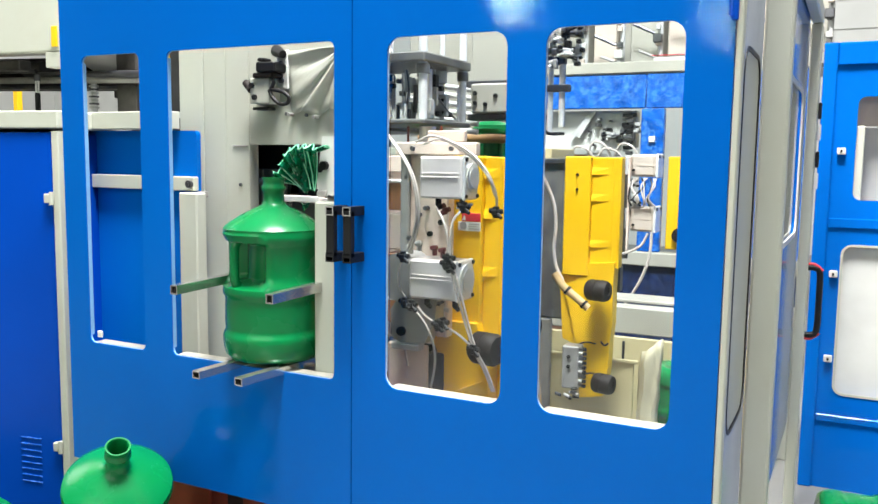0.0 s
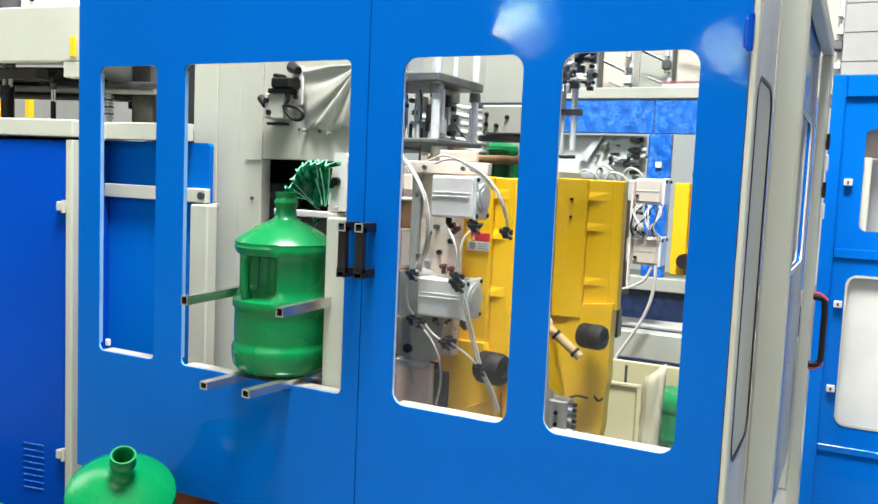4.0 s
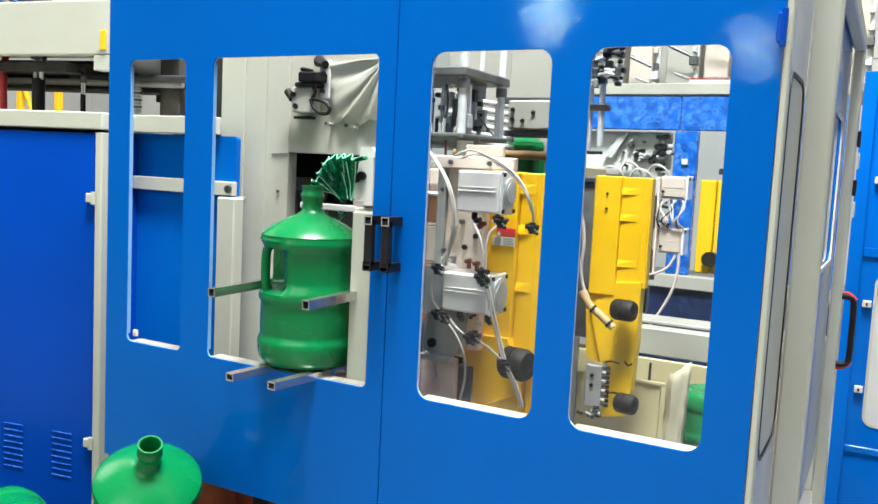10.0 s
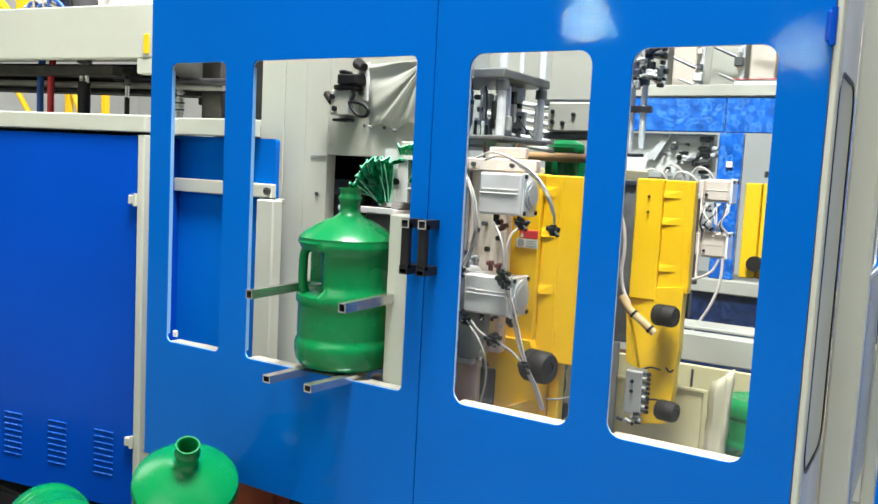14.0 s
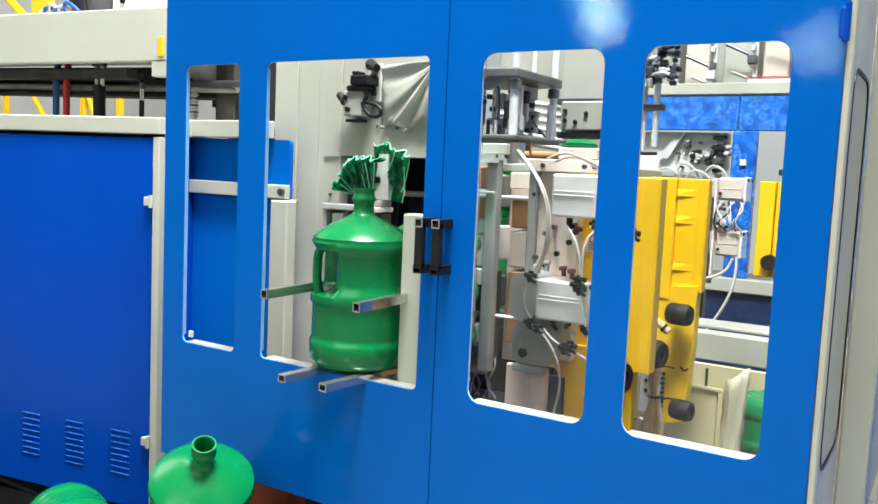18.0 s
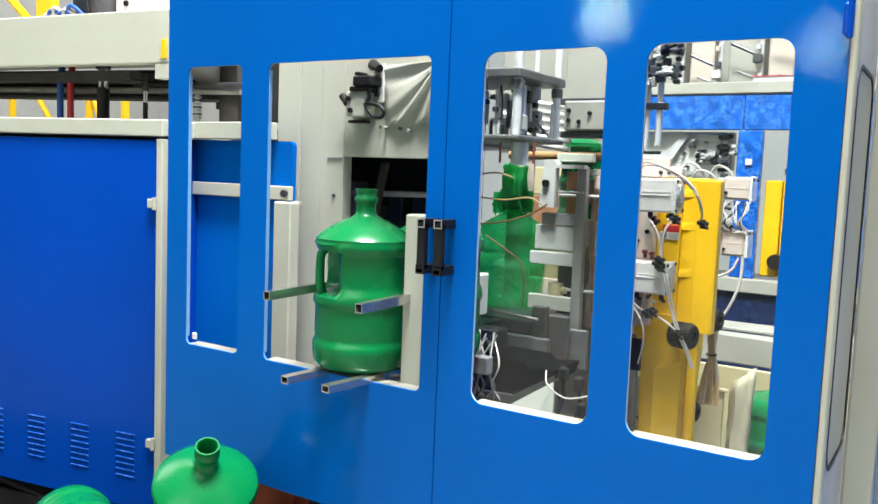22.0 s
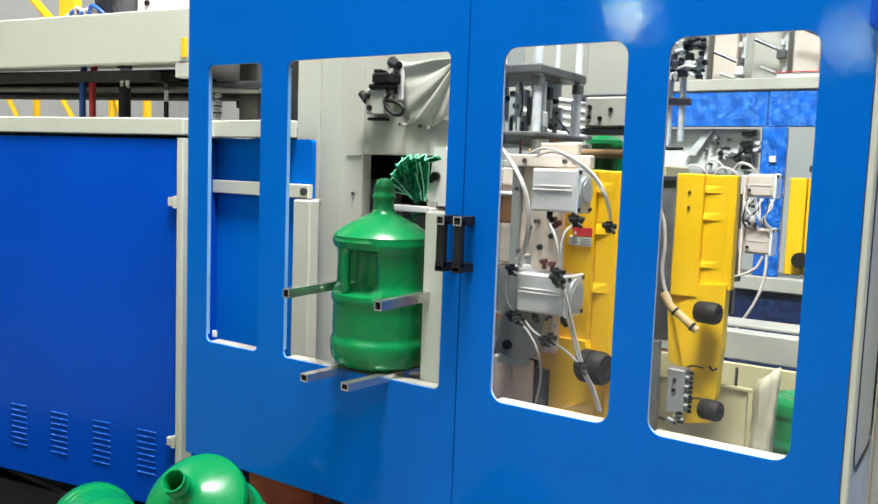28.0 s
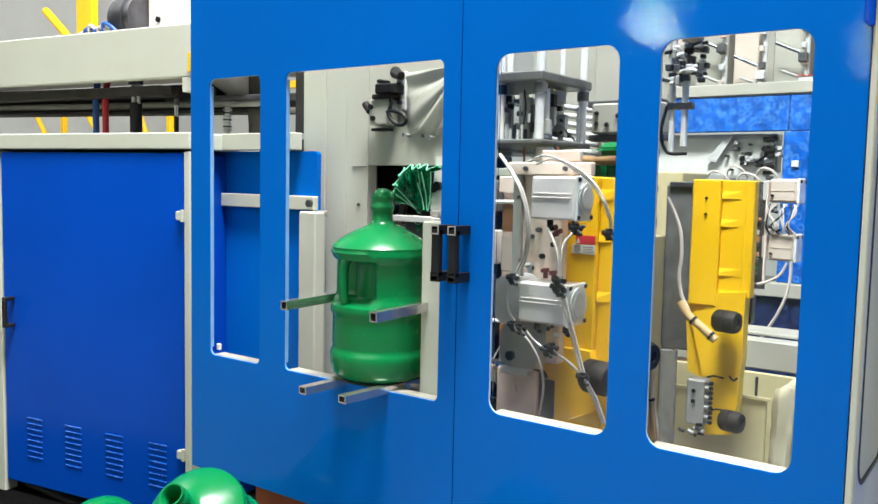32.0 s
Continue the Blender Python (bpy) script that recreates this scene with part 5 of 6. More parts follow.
tagged(Mesh().cyl((-0.62, 1.45, 1.29), (-0.14, 1.45, 1.288), 0.018, 14).ob("wooden_roller", WOOD, smooth=40), "brown wooden roller lying across a steel stand", "roller")
rb = thing("roller_stand", "stained grey-brown steel stand carrying a wooden roller", "stand")
for x0, x1 in ((-0.62, -0.5), (-0.2, -0.14)):
    Mesh().box(x0, x1, 1.44, 1.458, FLOOR, 1.27, 0.004).ob("stand_post", WARM, rb)
Mesh().box(-0.499, -0.201, 1.442, 1.456, 0.6, 0.78, 0.004).ob("stand_panel", WARM, rb)
bp = thing("blow_pin_unit", "steel blow-pin unit with guide rods between two dark plates", "machine unit")
top_plate = Mesh().box(-0.5, -0.152, 0.6, 0.95, 1.506, 1.537, 0.005).ob("top_plate", IRON, bp, "dark sliding upper plate")
Mesh().box(-0.5, -0.15, 0.6, 0.95, 1.312, 1.328, 0.004).ob("lower_plate", IRON, bp)
for x, y, r in ((-0.31, 0.63, 0.01), (-0.172, 0.63, 0.0145), (-0.17, 0.92, 0.013), (-0.25, 0.92, 0.009), (-0.23, 0.72, 0.007), (-0.46, 0.92, 0.013)):
    Mesh().cyl((x, y, 1.328), (x, y, 1.668), r, 18).ob("guide_rod", STEEL, bp, smooth=40)
    Mesh().cyl((x, y, 1.47), (x, y, 1.5), r * 1.5, 18).ob("rod_bush", IRON if x > -0.2 else BLACK, top_plate, smooth=40)
Mesh().cyl((-0.23, 0.85, 1.46), (-0.23, 0.85, 1.499), 0.03, 18).ob("air_bush", WHITE, bp, smooth=40)
Mesh().box(-0.246, -0.218, 0.84, 0.88, 1.35, 1.455, 0.004).ob("slide_block", ALU, bp)
Mesh().box(-0.225, -0.18, 0.82, 0.838, 1.345, 1.42, 0.003).ob("screw_plate", GREYL, bp)
for z in (1.36, 1.4):
    Mesh().cyl((-0.195, 0.819, z), (-0.195, 0.813, z), 0.006, 8).ob("screw", BLACK, bp)
Mesh().cyl((-0.19, 0.7, 1.235), (-0.19, 0.7, 1.307), 0.028, 20).ob("blow_pin", STEEL, bp, smooth=40)
Mesh().cyl((-0.19, 0.7, 1.335), (-0.19, 0.7, 1.49), 0.013, 20).ob("piston_rod", STEEL, bp, smooth=40)
for x, y, z, w, hgt in ((-0.215, 0.66, 1.38, 0.022, 0.06), (-0.2, 0.68, 1.345, 0.03, 0.05), (-0.29, 0.72, 1.42, 0.03, 0.05), (-0.33, 0.74, 1.33, 0.06, 0.06), (-0.24, 0.76, 1.335, 0.03, 0.03), (-0.21, 0.75, 1.44, 0.02, 0.04), (-0.28, 0.7, 1.335, 0.03, 0.05)):
    Mesh().box(x, x + w, y, y + 0.03, z, z + hgt, 0.004).ob("valve", [WHITE, IRON, BLACK][int(w * 1000) % 3], bp)
for k in range(7):
    x = -0.31 + k * 0.014
    Mesh().cyl((x, 0.64, 1.33), (x, 0.64, 1.36 + 0.015 * (k % 2)), 0.0055, 8).ob("fitting", WHITE if k % 3 else BLACK, bp)
for pts in ([(-0.27, 0.7, 1.49), (-0.24, 0.66, 1.42), (-0.26, 0.67, 1.34)], [(-0.19, 0.75, 1.42), (-0.165, 0.78, 1.37), (-0.16, 0.85, 1.335)], [(-0.205, 0.72, 1.5), (-0.195, 0.67, 1.43), (-0.2, 0.66, 1.34)]):
    Mesh().tube(pts, 0.003, 7, 6).ob("hose", DARKSTEEL, bp, smooth=60)
rng = random.Random(17)
for k in range(26):
    x, y = rng.uniform(-0.46, -0.17), rng.uniform(0.64, 0.92)
    z0 = rng.uniform(1.33, 1.38)
    Mesh().cyl((x, y, z0), (x, y, min(1.5, z0 + rng.uniform(0.05, 0.17))), rng.uniform(0.003, 0.007), 10).ob("air_line", [STEEL, STEEL, IRON, WHITE, GREYL][k % 5], bp, smooth=40)
for k in range(20):
    x, y, z = rng.uniform(-0.44, -0.17), rng.uniform(0.63, 0.9), rng.uniform(1.35, 1.49)
    Mesh().box(x - 0.009, x + 0.009, y, y + 0.02, z - 0.008, z + 0.008, 0.002).ob("air_fitting", [BLACK, WHITE, IRON][k % 3], bp)
for x in (-0.24, -0.12):
    Mesh().cyl((x, 0.66, 1.24), (x, 0.66, 1.307), 0.004, 8).ob("pin", RUST, bp)
hanger = thing("overhead_frame", "grey overhead support frame of the blow-pin unit", "frame")
Mesh().box(-0.9, 0.88, 0.78, 0.84, 1.67, 1.73, 0.005).ob("hanger_beam", GREY, hanger)
# beam and covers painted dimmer to hold down the light on them
Mesh().box(-0.2, 0.05, 1.05, 1.15, 1.37, 1.475, 0.006).ob("grey_beam", DIM_CREAM, hanger)
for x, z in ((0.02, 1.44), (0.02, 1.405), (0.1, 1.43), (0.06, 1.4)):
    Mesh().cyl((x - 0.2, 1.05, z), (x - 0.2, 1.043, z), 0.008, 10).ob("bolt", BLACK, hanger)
Mesh().box(-0.29, 0.0, 1.25, 1.3, 1.49, 1.78, 0.005).ob("white_cover", DIM_CREAM, hanger)
# dark strips put in for the shade between cover and beam and below it
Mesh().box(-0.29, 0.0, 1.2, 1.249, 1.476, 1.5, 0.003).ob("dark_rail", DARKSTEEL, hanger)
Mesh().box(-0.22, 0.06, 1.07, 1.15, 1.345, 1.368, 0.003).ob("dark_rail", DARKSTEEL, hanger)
Mesh().box(-0.7, -0.15, 1.5, 1.52, 1.3, 1.78, 0.005).ob("rear_cover", DIM_CREAM, hanger)
for k in range(6):
    Mesh().cyl((-0.62 + 0.02 * k, 1.3, 1.52 - 0.035 * k), (-0.28, 1.3, 1.47 - 0.032 * k), 0.011, 10).ob("tube", WHITE if k % 2 else GREYL, hanger, smooth=40)
arm = thing("take_out_gripper", "chrome gripper rod with black joints", "gripper")
Mesh().cyl((0.297, 0.6, 1.3), (0.297, 0.6, 1.53), 0.009, 14).ob("rod", STEEL, arm, smooth=40)
Mesh().cyl((0.262, 0.6, 1.28), (0.262, 0.6, 1.66), 0.008, 14).ob("rod", STEEL, arm, smooth=40)
Mesh().box(0.25, 0.32, 0.585, 0.615, 1.4, 1.42, 0.003).ob("clamp", DARKSTEEL, arm)
Mesh().box(0.262, 0.335, 0.585, 0.615, 1.506, 1.524, 0.003).ob("head_bar", DARKSTEEL, arm)
rng = random.Random(31)
for k in range(70):
    x, z = rng.uniform(0.25, 0.36), rng.uniform(1.47, 1.575)
    if x > 0.33 and z < 1.5 and k % 2:
        z += 0.04
    w, hgt = rng.uniform(0.004, 0.011), rng.uniform(0.004, 0.014)
    y = rng.uniform(0.565, 0.6)
    if k % 3:
        Mesh().box(x - w, x + w, y, y + 0.02, z - hgt, z + hgt, 0.002).ob("joint", [BLACK, DARKSTEEL, GREY, BLACK, GREYL][k % 5], arm)
    else:
        Mesh().cyl((x - 0.012, y, z), (x + 0.012, y, z + rng.uniform(-0.01, 0.01)), 0.005, 8).ob("joint_pin", STEEL if k % 2 else BLACK, arm, smooth=40)
Mesh().tube([(0.25, 0.59, 1.41), (0.24, 0.58, 1.34), (0.255, 0.59, 1.285), (0.31, 0.59, 1.28)], 0.005, 8).ob("cable", BLACK, arm, smooth=60)
Mesh().box(0.22, 0.44, 0.58, 0.62, 1.62, 1.66, 0.003).ob("support_bar", GREY, arm)
Mesh().box(0.22, 0.26, 0.621, 0.84, 1.62, 1.668, 0.003).ob("support_arm", GREY, arm)

# lower inner machine
slide = thing("mould_slide", "grey and white opposite mould half on its slide", "mould")
for x0, x1, y0, y1, z0, z1, mt in ((-0.632, -0.528, 1.2, 1.23, 0.935, 1.021, WHITE), (-0.627, -0.531, 1.2, 1.23, 0.878, 0.91, WHITE), (-0.636, -0.533, 1.202, 1.232, 1.028, 1.053, DULL_GREY), (-0.618, -0.53, 1.2, 1.23, 0.703, 0.746, GREYL), (-0.617, -0.575, 1.202, 1.232, 0.667, 0.693, DULL_GREY), (-0.654, -0.55, 1.23, 1.26, 1.056, 1.099, WARM)):
    Mesh().box(x0 - 0.12, x1, y0, y1, z0, z1, 0.004).ob("slide_plate", mt, slide)
# thin coloured tubes added for the orange and green streaks at the bottle
hl = thing("hot_air_lines", "thin copper and yellow-green lines round the blown bottle", "tubes")
for mt, pts in ((TAN, [(-0.571, 1.1, 1.113), (-0.449, 1.1, 1.107), (-0.344, 1.1, 1.12), (-0.28, 1.1, 1.087)]), (COPPER, [(-0.565, 1.1, 1.006), (-0.444, 1.1, 1.025), (-0.341, 1.1, 1.057), (-0.27, 1.1, 1.1)]), (COPPER, [(-0.52, 1.09, 0.967), (-0.434, 1.09, 0.92), (-0.366, 1.09, 0.876), (-0.345, 1.09, 0.813), (-0.345, 1.09, 0.697)]), (TAN, [(-0.575, 1.1, 1.199), (-0.49, 1.1, 1.21), (-0.418, 1.1, 1.194)]), (GREEN_WET, [(-0.462, 1.11, 1.245), (-0.44, 1.11, 1.162), (-0.446, 1.11, 1.077)]), (GREEN_WET, [(-0.415, 1.11, 1.257), (-0.403, 1.11, 1.163), (-0.381, 1.11, 1.07)])):
    Mesh().tube(pts, 0.0032, 8, 6).ob("line", mt, hl, smooth=60)
low = thing("lower_frame", "grey and cream lower machine frame with a conveyor", "machine frame")
Mesh().box(-1.0, 0.85, 2.2, 2.3, 0.38, 0.51, 0.005).ob("cross_ledge", DIM_CREAM, low)
Mesh().box(-1.0, 0.85, 2.31, 2.5, 0.512, 0.53, 0.004).ob("ledge_top", DIM_CREAM, low)
for x in (-0.95, 0.8):
    Mesh().box(x, x + 0.05, 2.32, 2.4, FLOOR, 0.511, 0.004).ob("leg", CREAM, low)
Mesh().box(-0.62, -0.3, 1.12, 1.4, 0.592, 0.648, 0.006).ob("mould_base", DARKSTEEL, low)
# bed parts painted darker for the shade low in the machine
Mesh().box(-0.9, -0.2, 0.95, 1.4, FLOOR, 0.585, 0.006).ob("bed", DULL_GREY, low)
Mesh().box(-0.224, -0.167, 0.92, 0.948, 0.603, 0.744, 0.004).ob("bed_bracket", DULL_GREY, low)
Mesh().box(-0.166, -0.087, 0.93, 0.948, 0.532, 0.717, 0.004).ob("bed_plate", DULL_GREY, low)
Mesh().box(-0.367, -0.151, 0.9, 0.93, 0.552, 0.633, 0.004).ob("bed_plate", IRON, low)
Mesh().box(-0.168, -0.081, 0.86, 0.91, 0.508, 0.547, 0.004).ob("red_shoe", RUST, low)
Mesh().box(-0.111, -0.043, 1, 1.02, 0.523, 0.664, 0.004).ob("bed_plate", IRON, low)
Mesh().cyl((-0.402, 0.89, 0.715), (-0.184, 0.89, 0.701), 0.006, 10).ob("rod", GREY, low, smooth=40)
cv = thing("conveyor", "black rubber conveyor belt on a steel frame", "conveyor")
Mesh().prism([(-0.381, 0.602), (-0.113, 0.599), (-0.092, 0.58), (-0.007, 0.59), (-0.021, 0.548), (-0.157, 0.457), (-0.373, 0.457)], 0.66, 0.86).ob("belt", DEEP_BLACK, cv)
Mesh().prism([(-0.362, 0.482), (-0.148, 0.489), (-0.003, 0.577), (-0.008, 0.55), (-0.146, 0.46), (-0.36, 0.432)], 0.64, 0.658).ob("side_rail", DULL_GREY, cv)
for x, zt in ((-0.45, 0.4), (-0.26, 0.4)):
    Mesh().box(x, x + 0.04, 0.66, 0.8, FLOOR, zt, 0.003).ob("leg", GREY, cv)
Mesh().box(-0.36, -0.22, 0.66, 0.74, 0.627, 0.69, 0.006).ob("belt_motor", BLACK, cv)
tagged(Mesh().add([(-0.3, 0.46, FLOOR), (0.04, 0.46, FLOOR), (0.016, 0.62, 0.569), (-0.138, 0.62, 0.466), (-0.3, 0.47, FLOOR), (0.04, 0.47, FLOOR), (0.016, 0.63, 0.569), (-0.138, 0.63, 0.466)],
       [(0, 1, 2, 3), (4, 5, 6, 7), (0, 1, 5, 4), (1, 2, 6, 5), (2, 3, 7, 6), (3, 0, 4, 7)]).ob("drip_sheet", CREAM), "cream sloping sheet under the mould", "sheet")
cbl = thing("cable_loom", "loom of dark and pale cables hanging below the mould", "cables")
rng = random.Random(21)
for k in range(12):
    x = -0.235 + rng.uniform(-0.05, 0.05)
    Mesh().tube([(x, 0.62, 0.68 + rng.uniform(-0.02, 0.02)), (x + rng.uniform(-0.03, 0.05), 0.57, 0.6), (x + 0.02, 0.58, 0.53), (x + rng.uniform(-0.05, 0.05), 0.6, 0.48)], 0.003, 6, 5).ob("cable", [BLACK, HOSE, GREY][k % 3], cbl, smooth=60)
Mesh().tube([(-0.01, 0.6, 0.6), (0.02, 0.55, 0.57), (0.09, 0.53, 0.545), (0.16, 0.55, 0.56)], 0.0028, 8, 6).ob("cable", HOSE, cbl, smooth=60)
for x, z in [(0.03, 0.554), (0.096, 0.569), (0.043, 0.592), (0.108, 0.492)]:
    Mesh().box(x - 0.014, x + 0.014, 0.6, 0.63, z - 0.02, z + 0.025, 0.005).ob("connector", BLACK, cbl)
    Mesh().tube([(x, 0.615, z - 0.018), (x + 0.006, 0.61, z - 0.06), (x - 0.01, 0.61, z - 0.12)], 0.006, 8, 5).ob("cable", BLACK, cbl, smooth=60)
binn = thing("bottle_bin", "beige sheet-metal bin with a crumpled white bag", "bin")
Mesh().box(-0.29, 0.27, 1.73, 1.75, FLOOR, 0.357, 0.004).ob("bin_front", BEIGE, binn)
Mesh().box(-0.6, 0.8, 2.13, 2.15, FLOOR, 0.378, 0.004).ob("bin_back", BEIGE, binn)
for x in (-0.05, 0.12, 0.3):
    Mesh().box(x, x + 0.012, 2.122, 2.1295, 0.25, 0.36, 0.002).ob("slot", NEAR_BLACK, binn)
Mesh().box(-0.31, 0.29, 1.72, 1.7295, 0.353, 0.369, 0.003).ob("bin_rim", BEIGE, binn)
m = Mesh()
for k in range(14):
    m.box(-0.02, 0.02, -0.004, 0.004, 0, 0.03, 0.001, pose(0.055 + 0.012 * (k % 7) - 0.04, 1.738 + 0.003 * (k % 3), 0.361, 30 * (k % 4) - 40, 25 * (k % 5) - 50, 40 * k))
tagged(m.ob("green_scrap", GREEN), "thin green plastic offcuts lying on the bin edge", "scrap", kind="stuff")
bag = thing("plastic_bag", "crumpled white plastic bag standing beside the bin", "bag")
rng = random.Random(77)
n, k = 14, 9
vs, fs = [], []
top, foot = [(0.313, 0.404), (0.392, 0.48)], [(0.293, 0.147), (0.365, 0.163)]
for j in range(n):
    v = j / (n - 1)
    for i in range(k):
        u = i / (k - 1)
        x = (top[0][0] + (top[1][0] - top[0][0]) * u) * (1 - v) + (foot[0][0] + (foot[1][0] - foot[0][0]) * u) * v
        z = (top[0][1] + (top[1][1] - top[0][1]) * u) * (1 - v) + FLOOR * v
        vs.append((x + rng.uniform(-0.006, 0.006), 1.7 - 0.04 * math.sin(math.pi * u) + 0.008 * math.sin(u * 11 + v * 3) + rng.uniform(-0.004, 0.004), z))
fs = [(j * k + i, j * k + i + 1, (j + 1) * k + i + 1, (j + 1) * k + i) for j in range(n - 1) for i in range(k - 1)]
o = Mesh().add(vs, fs).ob("bag_film", PAPER, bag, smooth=40)
o.modifiers.new("thickness", "SOLIDIFY").thickness = 0.01
bottle("dark green plastic water bottle standing upside down beside the bin", (0.45, 1.9, FLOOR + 0.491, 180, 0, 0), ha=60)
bottle("green plastic water bottle standing behind the bin", (0.5, 2.33, 0.04), ha=60)
tagged(Mesh().box(0.36, 0.64, 2.18, 2.195, FLOOR, 0.03, 0.004).ob("board", BEIGE), "beige board leaning in front of the ledge", "board")

# ---------------------------------------------------------------- far machine
fm = thing("far_machine", "second blue and cream moulding machine across the hall", "machine")
for k in range(1, 3):
    Mesh().box(-2.2 + k * 1.0, -1.204 + k * 1.0, 3.8, 3.83, 1.552, 1.776, 0.006).ob("blue_header", BLUE_FAR, fm)
Mesh().box(-0.228, -0.078, 3.8, 3.86, 0.612, 1.55, 0.006).ob("blue_post", BLUE_FAR, fm)
Mesh().box(0.16, 0.8, 3.8, 3.86, 0.612, 1.55, 0.006).ob("blue_post", BLUE_FAR, fm)
Mesh().box(-1.2, 0.8, 3.8, 3.86, FLOOR, 0.518, 0.006).ob("blue_skirt", NAVY, fm)
Mesh().box(-2.2, 0.8, 3.76, 3.86, 0.52, 0.61, 0.006).ob("sill", DIM_CREAM, fm)
Mesh().box(-2.2, 0.8, 3.785, 3.9, 1.78, 1.855, 0.006).ob("cream_beam", DIM_CREAM, fm)
for k in range(9):
    x = -1.55 + k * 0.27
    Mesh().box(x, x + 0.23 - 0.06 * (k % 2), 4.4, 4.6, 1.86, 2.6, 0.008).ob("upper_panel", PEACH if k % 2 else DIM_CREAM, fm)
    Mesh().cyl((x + 0.24, 4.3, 1.86), (x + 0.24, 4.3, 2.7), 0.018, 10).ob("riser", GREYL, fm, smooth=40)
    Mesh().cyl((x + 0.05, 4.24, 2.1 + 0.07 * (k % 3)), (x + 0.2, 4.27, 2.03 + 0.07 * (k % 3)), 0.012, 8).ob("lever", DARKSTEEL, fm, smooth=40)
    Mesh().cyl((x + 0.1, 4.24, 1.98 - 0.03 * (k % 2)), (x + 0.22, 4.27, 1.93 - 0.03 * (k % 2)), 0.01, 8).ob("lever", GREY, fm, smooth=40)
    for j in range(5):
        Mesh().box(x + 0.215, x + 0.245 + 0.01 * (j % 2), 4.24, 4.275, 1.9 + 0.11 * j, 1.94 + 0.11 * j, 0.004).ob("clamp", [GREYL, DARKSTEEL, PEACH][(j + k) % 3], fm)
    Mesh().box(x + 0.2, x + 0.26, 4.22, 4.28, 1.93 + 0.1 * (k % 3), 1.99 + 0.1 * (k % 3), 0.006).ob("valve", DARKSTEEL if k % 3 else WHITE, fm)
Mesh().box(-0.25, 0.2, 4.18, 4.2, 1.87, 1.93, 0.004).ob("white_tray", WHITE, fm)
Mesh().box(-0.26, 0.2, 4.17, 4.179, 1.931, 1.937, 0.002).ob("red_edge", RED, fm)
Mesh().box(-2.2, 0.8, 5.2, 5.3, 1.86, 3.0, 0.006).ob("machine_back", DIM_CREAM, fm)
Mesh().box(-0.9, -0.3, 3.97, 4.07, 1.3, 1.548, 0.006).ob("inner_cover", WHITE, fm)
Mesh().prism(rounded(-1.25, -0.31, 1.28, 1.545, 0.04), 3.92, 3.96).ob("inner_cover", WHITE, fm)
Mesh().add([(-0.62, 3.86, 1.5), (-0.55, 3.86, 1.54), (-0.66, 3.86, 1.36), (-0.72, 3.86, 1.38), (-0.62, 3.9, 1.5), (-0.55, 3.9, 1.54), (-0.66, 3.9, 1.36), (-0.72, 3.9, 1.38)], [(0, 1, 2, 3), (4, 5, 6, 7), (0, 1, 5, 4), (1, 2, 6, 5), (2, 3, 7, 6), (3, 0, 4, 7)]).ob("inner_arm", GREYL, fm)
for x, h in ((-0.72, 0.0), (-0.6, 0.03), (-0.52, -0.01), (-0.41, 0.02)):
    Mesh().tube([(x, 3.85, 1.24), (x + 0.05, 3.82, 1.3 + h), (x + 0.13, 3.82, 1.28 + h), (x + 0.18, 3.86, 1.2)], 0.008, 6, 5).ob("hose", HOSE, fm, smooth=60)
for k in range(8):
    z = 1.25 + k * 0.035
    Mesh().box(-0.335 - 0.02 * (k % 2), -0.29, 3.84, 3.87, z, z + 0.024, 0.004).ob("valve_coil", BLACK if k % 3 else DARKSTEEL, fm)
rng = random.Random(5)
for k in range(40):
    x, z = (-0.5 if k % 2 else -0.33) + rng.gauss(0, 0.05), 1.4 + rng.gauss(0, 0.05)
    s = rng.uniform(0.008, 0.02)
    Mesh().box(x - s, x + s, 3.86, 3.915, z - s * 0.7, z + s * 0.7, 0.003).ob("small_valve", [BLACK, DARKSTEEL, GREYL][k % 3], fm)
Mesh().box(-0.62, -0.55, 4.0, 4.2, 0.6, 1.26, 0.006).ob("far_column", STEEL, fm)
Mesh().box(-0.94, -0.64, 4.05, 4.2, 0.62, 1.25, 0.006).ob("far_block", COPPER, fm)
for k in range(12):
    x, z = rng.uniform(-0.53, -0.25), rng.uniform(0.84, 1.08)
    Mesh().tube([(x, 4.0, 1.09), (x + rng.uniform(-0.06, 0.06), 3.96, 0.98), (x + rng.uniform(-0.1, 0.1), 3.96, 0.9), (x, 4.0, 0.83)], 0.008, 6, 4).ob("hose", HOSE if k % 3 else BLACK, fm, smooth=60)
Mesh().box(-0.07, 0.03, 3.95, 4.15, 0.62, 1.24, 0.006).ob("far_platen", YELLOW, fm)
Mesh().box(0.035, 0.07, 3.97, 4.15, 0.62, 1.24, 0.006).ob("far_platen_web", YELLOW, fm)
Mesh().cyl((0.03, 3.9, 0.72), (0.03, 3.95, 0.72), 0.05, 18).ob("far_roller", RUBBER, fm, smooth=40)
for x, z in ((0.08, 1.4), (0.11, 1.34), (0.05, 1.3), (0.1, 1.46), (-0.15, 1.35)):
    Mesh().box(x - 0.02, x + 0.02, 3.78 if x < 0 else 4.0, 3.799 if x < 0 else 4.05, z - 0.02, z + 0.02, 0.003).ob("small_valve", WHITE if x < 0 else DARKSTEEL, fm)
Mesh().box(-0.9, -0.6, 2.9, 3.2, FLOOR, 0.7, 0.006).ob("side_cabinet", BLUE_FAR, fm)
crate = thing("cardboard_stack", "stack of brown cardboard boxes behind the machine", "boxes")
